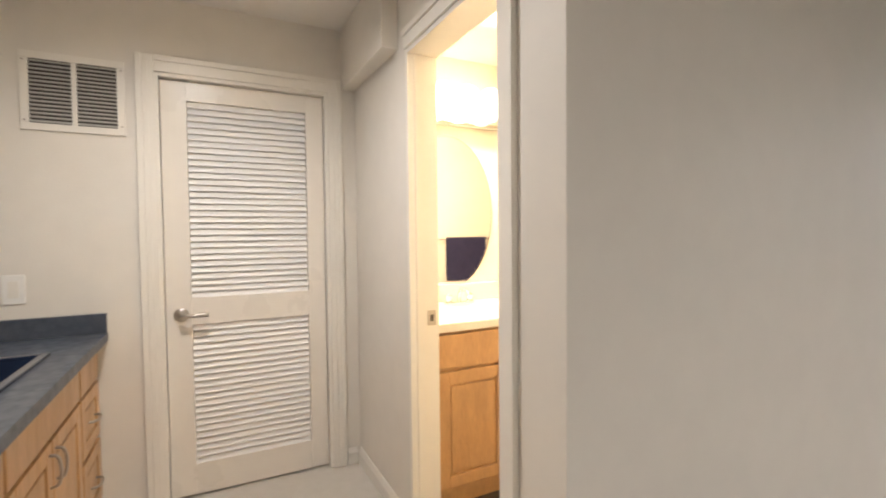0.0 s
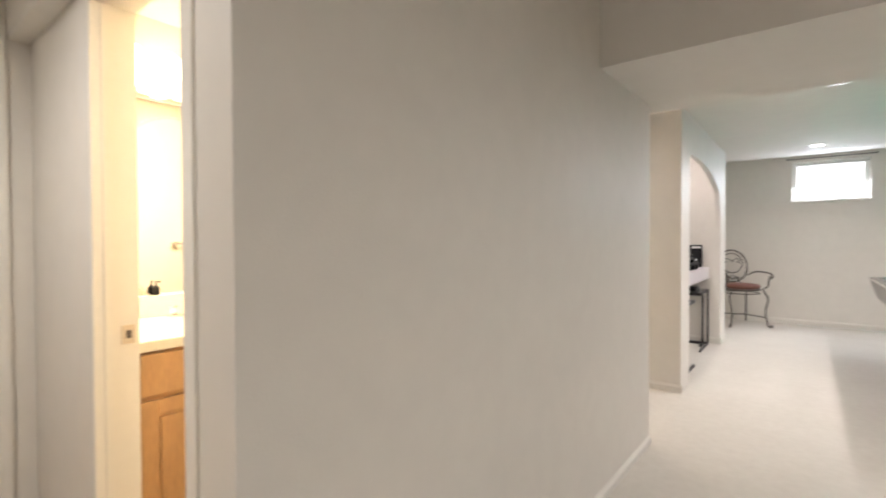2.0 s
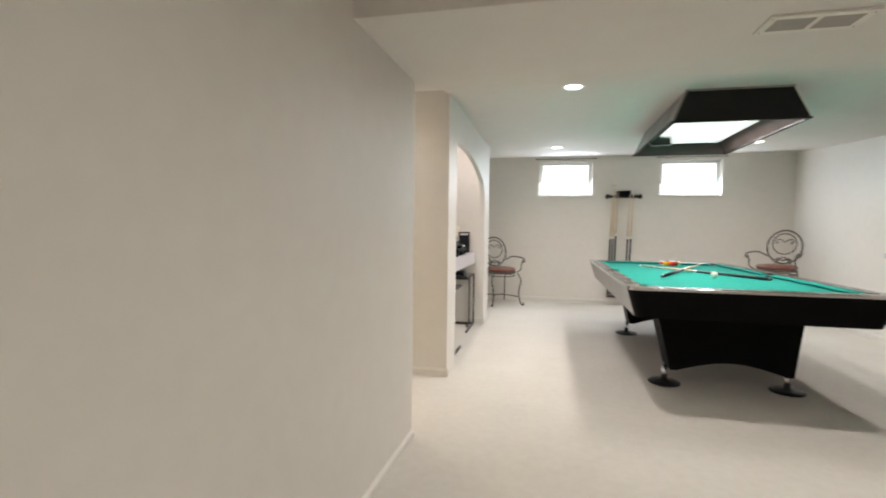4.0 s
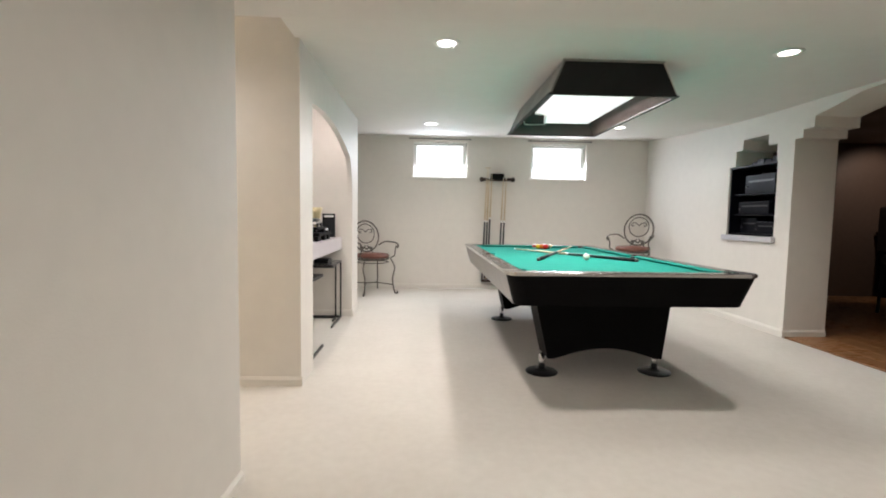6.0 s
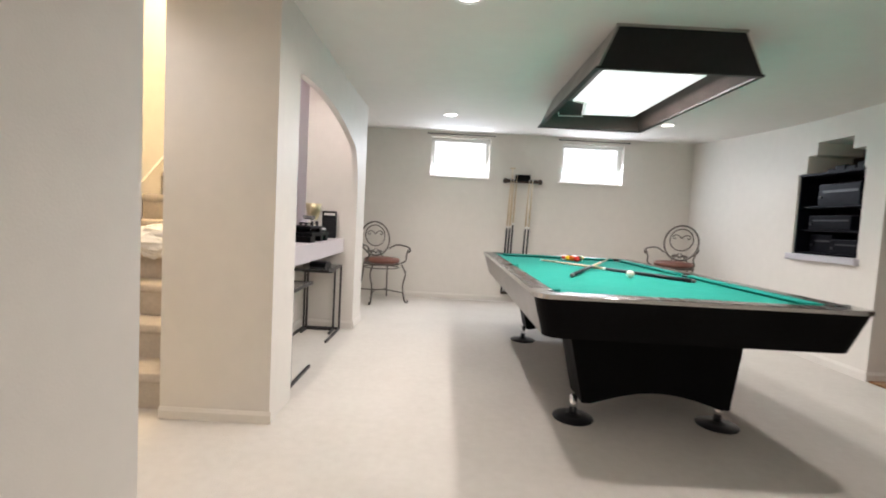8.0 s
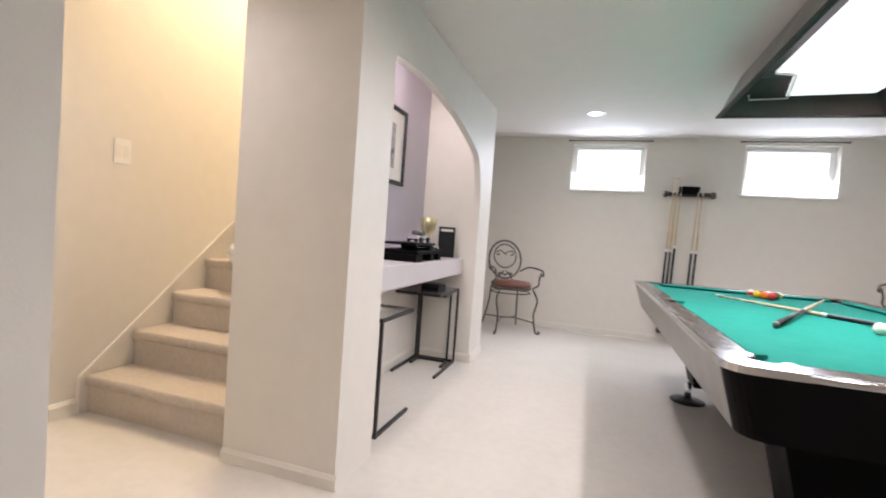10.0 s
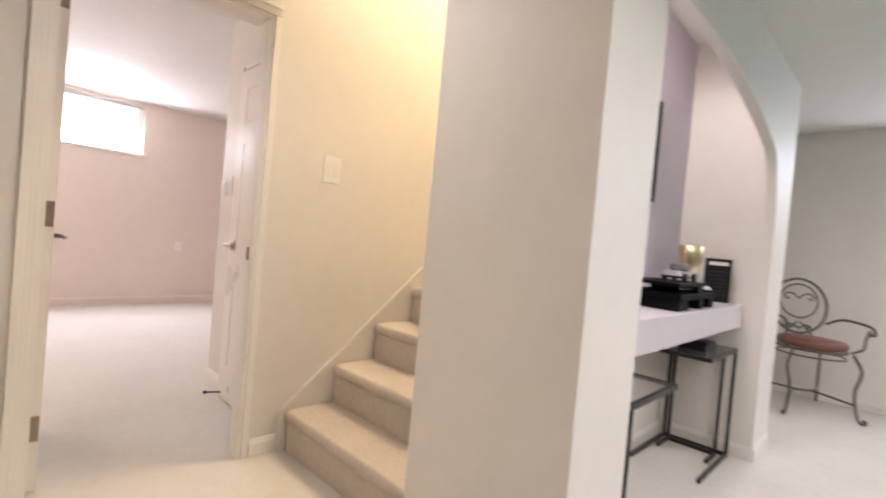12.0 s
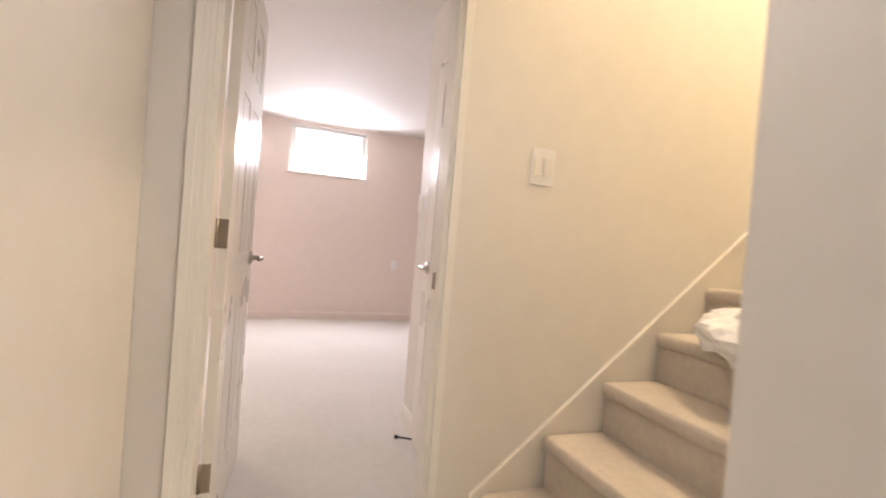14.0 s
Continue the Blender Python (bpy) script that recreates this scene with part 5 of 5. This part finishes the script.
part("frame", boxes((PX, PX + 0.025, pyl, pyr, pz0, pz0 + f), (PX, PX + 0.025, pyl, pyr, pz1 - f, pz1), (PX, PX + 0.025, pyl, pyl + f, pz0 + f, pz1 - f), (PX, PX + 0.025, pyr - f, pyr, pz0 + f, pz1 - f), bevel=0.003), M_CUE_DARK, pc)
part("mat_board", box(PX, PX + 0.010, pyl + f, pyr - f, pz0 + f, pz1 - f), M_WHITE, pc)
part("photo", box(PX + 0.0102, PX + 0.0112, pyl + 0.17, pyr - 0.17, pz0 + 0.11, pz1 - 0.12), material("grey_photo", (0.08, 0.08, 0.09), 0.3, color2=(0.6, 0.6, 0.62), scale=5, stretch=(1, 1, 3)), pc)

# ---- recess in the right wall ----
rc = thing("wall_cabinet", "glossy black cabinet filling the lower part of the pass-through", "cabinet")
Y0, Y1, Z0 = TVY[0] + 0.003, TVY[1] - 0.003, TVZ[0] + 0.004
part("back", box(RX0 + 0.36, RX0 + 0.38, Y0, Y1, Z0, 1.695), M_DARKBOX, rc)
part("side", box(RX0 + 0.02, RX0 + 0.36, Y0, Y0 + 0.018, Z0, 1.695), M_DARKBOX, rc)
part("side", box(RX0 + 0.02, RX0 + 0.36, Y1 - 0.018, Y1, Z0, 1.695), M_DARKBOX, rc)
part("top", box(RX0 + 0.01, RX0 + 0.40, Y0, Y1, 1.6955, 1.717, bevel=0.003), M_DARKBOX, rc)
part("bottom", box(RX0 + 0.02, RX0 + 0.36, Y0 + 0.0185, Y1 - 0.0185, Z0, Z0 + 0.018), M_DARKBOX, rc)
for z in (1.18, 1.40):
    part("shelf", box(RX0 + 0.05, RX0 + 0.358, Y0 + 0.0185, Y1 - 0.0185, z, z + 0.016), M_DARKBOX, rc)
for y0, y1, z0, h, d0 in ((6.86, 7.30, 1.4165, 0.20, 0.08), (6.9, 7.36, 1.1965, 0.13, 0.06), (6.82, 7.1, 0.983, 0.13, 0.07), (7.15, 7.40, 0.983, 0.17, 0.12)):
    eq = thing("equipment_box", "black audio box on a cabinet shelf", "audio equipment", group="audio boxes in the cabinet")
    part("case", box(RX0 + d0, RX0 + 0.33, y0, y1, z0, z0 + h, bevel=0.006), M_DARKBOX, eq)
    part("front_bar", box(RX0 + d0 - 0.004, RX0 + d0 - 0.0005, y0 + 0.02, y1 - 0.05, z0 + h * 0.6, z0 + h * 0.7), M_DARKGREY, eq)
    part("knob", cyl((RX0 + d0 - 0.014, y1 - 0.03, z0 + h * 0.4), (RX0 + d0 - 0.0005, y1 - 0.03, z0 + h * 0.4), 0.012, n=14), M_DARKGREY, eq)
pb = thing("black_bundle", "low black things lying on top of the cabinet", "clutter", pose(RX0 + 0.13, 7.02, 1.7175))
bb = bmesh.new()
for i, (u, w, h) in enumerate(((-0.14, 0.06, 0.07), (-0.04, 0.07, 0.045), (0.07, 0.08, 0.06), (0.17, 0.06, 0.035))):
    add_box(bb, -0.05, 0.06, u - w * 0.7, u + w * 0.7, 0.0, h, bevel=0.012)
part("bundle", bb, M_DARKBOX, pb)
sl = thing("recess_sill", "white wooden sill under the wall recess", "sill")
part("board", box(RX0 - 0.045, RX0 - 0.001, TVY[0] - 0.03, TVY[1] + 0.03, TVZ[0] - 0.055, TVZ[0] + 0.002, bevel=0.006), M_SILL, sl)

# ---- bar room beyond the arch ----
bc = thing("bar_chair", "dark padded bar chair in the unlit bar", "chair", pose(6.5, 7.4, 0, 0, 0, 60))
part("seat", box(-0.26, 0.26, -0.25, 0.25, 0.62, 0.74, bevel=0.04), M_CUE_DARK, bc)
part("backrest", box(-0.26, 0.26, 0.20, 0.30, 0.78, 1.32, bevel=0.045), M_CUE_DARK, bc)
for sx in (-0.22, 0.22):
    for sy in (-0.2, 0.22):
        part("leg", cyl((sx * 1.1, sy * 1.1, 0.001), (sx, sy, 0.63), 0.018, n=12), M_CUE_DARK, bc)
    part("back_post", cyl((sx, 0.25, 0.7), (sx, 0.25, 0.84), 0.02, n=12), M_CUE_DARK, bc)
bt = thing("bar_cabinet", "black cabinet in the dark bar", "cabinet")
part("body", box(7.6, 8.9, 8.3, 8.95, 0.08, 0.95, bevel=0.01), M_BLACK, bt)
part("top", box(7.56, 8.94, 8.26, 8.97, 0.951, 0.99, bevel=0.006), M_RAIL, bt)
part("plinth", box(7.65, 8.85, 8.34, 8.95, 0.001, 0.079), M_BLACK, bt)
ca = thing("cable", "loose grey cable hanging in the bar", "cable")
part("wire", tube(curve_pts([(5.35, 8.3, 0.55), (5.4, 8.35, 0.43), (5.28, 8.4, 0.36), (5.1, 8.5, 0.30), (5.0, 8.7, 0.012), (5.05, 8.9, 0.008)], 6), 0.006, 8), M_HOODG, ca, smooth=True)

# ---- stairs ----
stw = tagged(new("stairs"), "beige carpeted staircase rising beside the pillar", "stairs", kind="structure")
RISE, RUN, SY0 = 0.197, 0.25, 5.335
SXL, SXR = SX + 0.036, -0.562
for i in range(12):
    y, z = SY0 + i * RUN, (i + 1) * RISE
    prof = [(y, z - RISE + (0.0 if i else 0.001)), (y, z - 0.055)]
    for q in range(7):
        a = -math.pi / 2 + math.pi * q / 6
        prof.append((y - 0.014 * math.cos(a) - 0.002, z - 0.028 + 0.028 * math.sin(a)))
    prof += [(y + RUN - 0.001, z), (y + RUN - 0.001, z - RISE)]
    part("step", prism(prof, SXL, SXR), M_STAIR, stw)


def skirt_z(y):
    return 0.178 + (y - 5.30) * 0.84


part("skirt_board", prism([(5.295, 0.001), (5.295, 0.185), (8.3, skirt_z(8.3)), (8.3, 0.001)], SX + 0.002, SX + 0.028), M_WALL, stw)
part("skirt_cap", prism([(5.293, 0.16), (5.293, 0.20), (8.3, skirt_z(8.3) + 0.014), (8.3, skirt_z(8.3) - 0.022)], SX + 0.0285, SX + 0.034), M_WALL, stw)
bag = thing("plastic_bag", "crumpled white plastic bag lying on the stairs", "bag")
bm = bmesh.new()
bmesh.ops.create_icosphere(bm, subdivisions=4, radius=1.0, matrix=Matrix())
for v in bm.verts:
    n = noise.noise(v.co * 1.7) * 0.22 + noise.noise(v.co * 4.5) * 0.12
    v.co = v.co * (1 + n)
    v.co.x, v.co.y, v.co.z = v.co.x * 0.26 - 1.10, v.co.y * 0.15 + 6.13, v.co.z * 0.12 + 0.845
for v in bm.verts:  # it lies on the tread and hangs a little over the nosing
    v.co.z = max(v.co.z, 0.7895 if v.co.y > 6.05 else 0.705)
M_BAG = material("white_film", (0.85, 0.85, 0.86), 0.25, var=0.03, scale=6, bump=0.15, bump_scale=30)
part("film", bm, M_BAG, bag, smooth=False)


# ---- panel doors ----
def panel_door(name, label, w, h, m, hinges=True, handle_x=None, mirror=1):
    """Six-panel door in local x (0..w from the hinge), y thickness, z up; the face towards -y is seen."""
    d = thing(name, label, "door", m)
    t = 0.035
    part("leaf", box(0, w, 0.004, t - 0.004, 0.012, h), M_DOOR, d)
    st_, mid_ = 0.105, 0.10
    cols = ((st_, (w - mid_) / 2), ((w + mid_) / 2, w - st_))
    rows = ((0.22, 0.80), (0.98, 1.56), (1.67, h - 0.11))
    for side in (0, 1):
        ya, yb = (0.0, 0.0038) if side == 0 else (t - 0.0038, t)
        rails = [(0, w, ya, yb, 0.012, rows[0][0]), (0, w, ya, yb, rows[0][1], rows[1][0]), (0, w, ya, yb, rows[1][1], rows[2][0]), (0, w, ya, yb, rows[2][1], h)]
        for z0, z1 in rows:
            rails += [(0, cols[0][0], ya, yb, z0, z1), (cols[0][1], cols[1][0], ya, yb, z0, z1), (cols[1][1], w, ya, yb, z0, z1)]
        part("face_frame", boxes(*rails), M_DOOR, d)
        for x0, x1 in cols:
            for z0, z1 in rows:
                part("panel", box(x0 + 0.02, x1 - 0.02, *((0.001, 0.0039) if side == 0 else (t - 0.0039, t - 0.001)), z0 + 0.02, z1 - 0.02, bevel=0.0012), M_DOOR, d)
    hx = handle_x if handle_x is not None else w - 0.065
    lever(d, Matrix(((1, 0, 0, hx), (0, 0, -1, 0), (0, 1, 0, 0.95), (0, 0, 0, 1))), side=-1 if hx > w / 2 else 1)
    lever(d, Matrix(((1, 0, 0, hx), (0, 0, 1, t), (0, -1, 0, 0.95), (0, 0, 0, 1))), side=-1 if hx > w / 2 else 1)
    return d


# bedroom door, open into the room, hinged beside the stair hall's south wall
bd = panel_door("bedroom_door", "white six-panel bedroom door standing open", 0.66, 2.02, pose(SX - 0.152, DY0 + 0.024, 0, 0, 0, 176) @ Matrix.Translation((0, -0.035, 0)))
for z in (0.25, 1.06, 1.87):
    hg = part("hinge", boxes((SX - 0.1515, SX - 0.148, DY0 + 0.024, DY0 + 0.056, z - 0.048, z + 0.048), bevel=0.001), M_HINGE, bd, "dark bronze butt hinge")
    hg.matrix_parent_inverse = bd.matrix_world.inverted()
    part("knuckle", cyl((SX - 0.147, DY0 + 0.022, z - 0.048), (SX - 0.147, DY0 + 0.022, z + 0.048), 0.006, n=12), M_HINGE, hg, smooth=True)
# closet door beyond it, closed in the short wall
cdoor = panel_door("closet_door", "closed white six-panel closet door", 0.70, 2.0, pose(-2.42, 5.325, 0), handle_x=0.065)
casing("trim_closet", "x", 5.362, -2.425, -1.795, 2.005, -1, w=0.045, sides=(True, False))
sk = thing("strike_plate", "dark metal strike plate in the bedroom door jamb", "strike plate")
part("plate", boxes((SX - 0.062, SX - 0.034, DY1 - 0.0205, DY1 - 0.0182, 0.92, 0.98)), M_HINGE, sk)
dst = thing("door_stop", "small hinge-pin door stop near the floor", "door stop")
part("rod", cyl((-2.30, 5.295, 0.07), (-2.36, 5.235, 0.06), 0.005, n=10), M_CUE_DARK, dst)
part("bumper", cyl((-2.36, 5.235, 0.06), (-2.368, 5.227, 0.0585), 0.011, n=12), M_CUE_DARK, dst)

# ---- bar floor planks, last ----
plank = None
rng = random.Random(4)
for i in range(24):
    x = 4.268 + i * 0.19
    y = 1.6 - rng.random() * 1.0
    while y < 8.98:
        ye = y + 1.22
        a, b = max(y, 1.6), min(ye, 8.98)
        if b - a > 0.05:
            key = round(b - a, 3)
            if plank is None:
                plank = {}
            if key not in plank:
                plank[key] = part("plank", box(0.001, 0.188, 0, b - a - 0.003, 0.0005, 0.012, bevel=0.0015), M_WOODFLOOR, None)
                ob = plank[key]
            else:
                ob = new("plank", plank[key].data)
            ob.matrix_world = pose(x, a, 0.0)
            ob.parent = bpy.data.objects["floor_bar"]
        y = ye
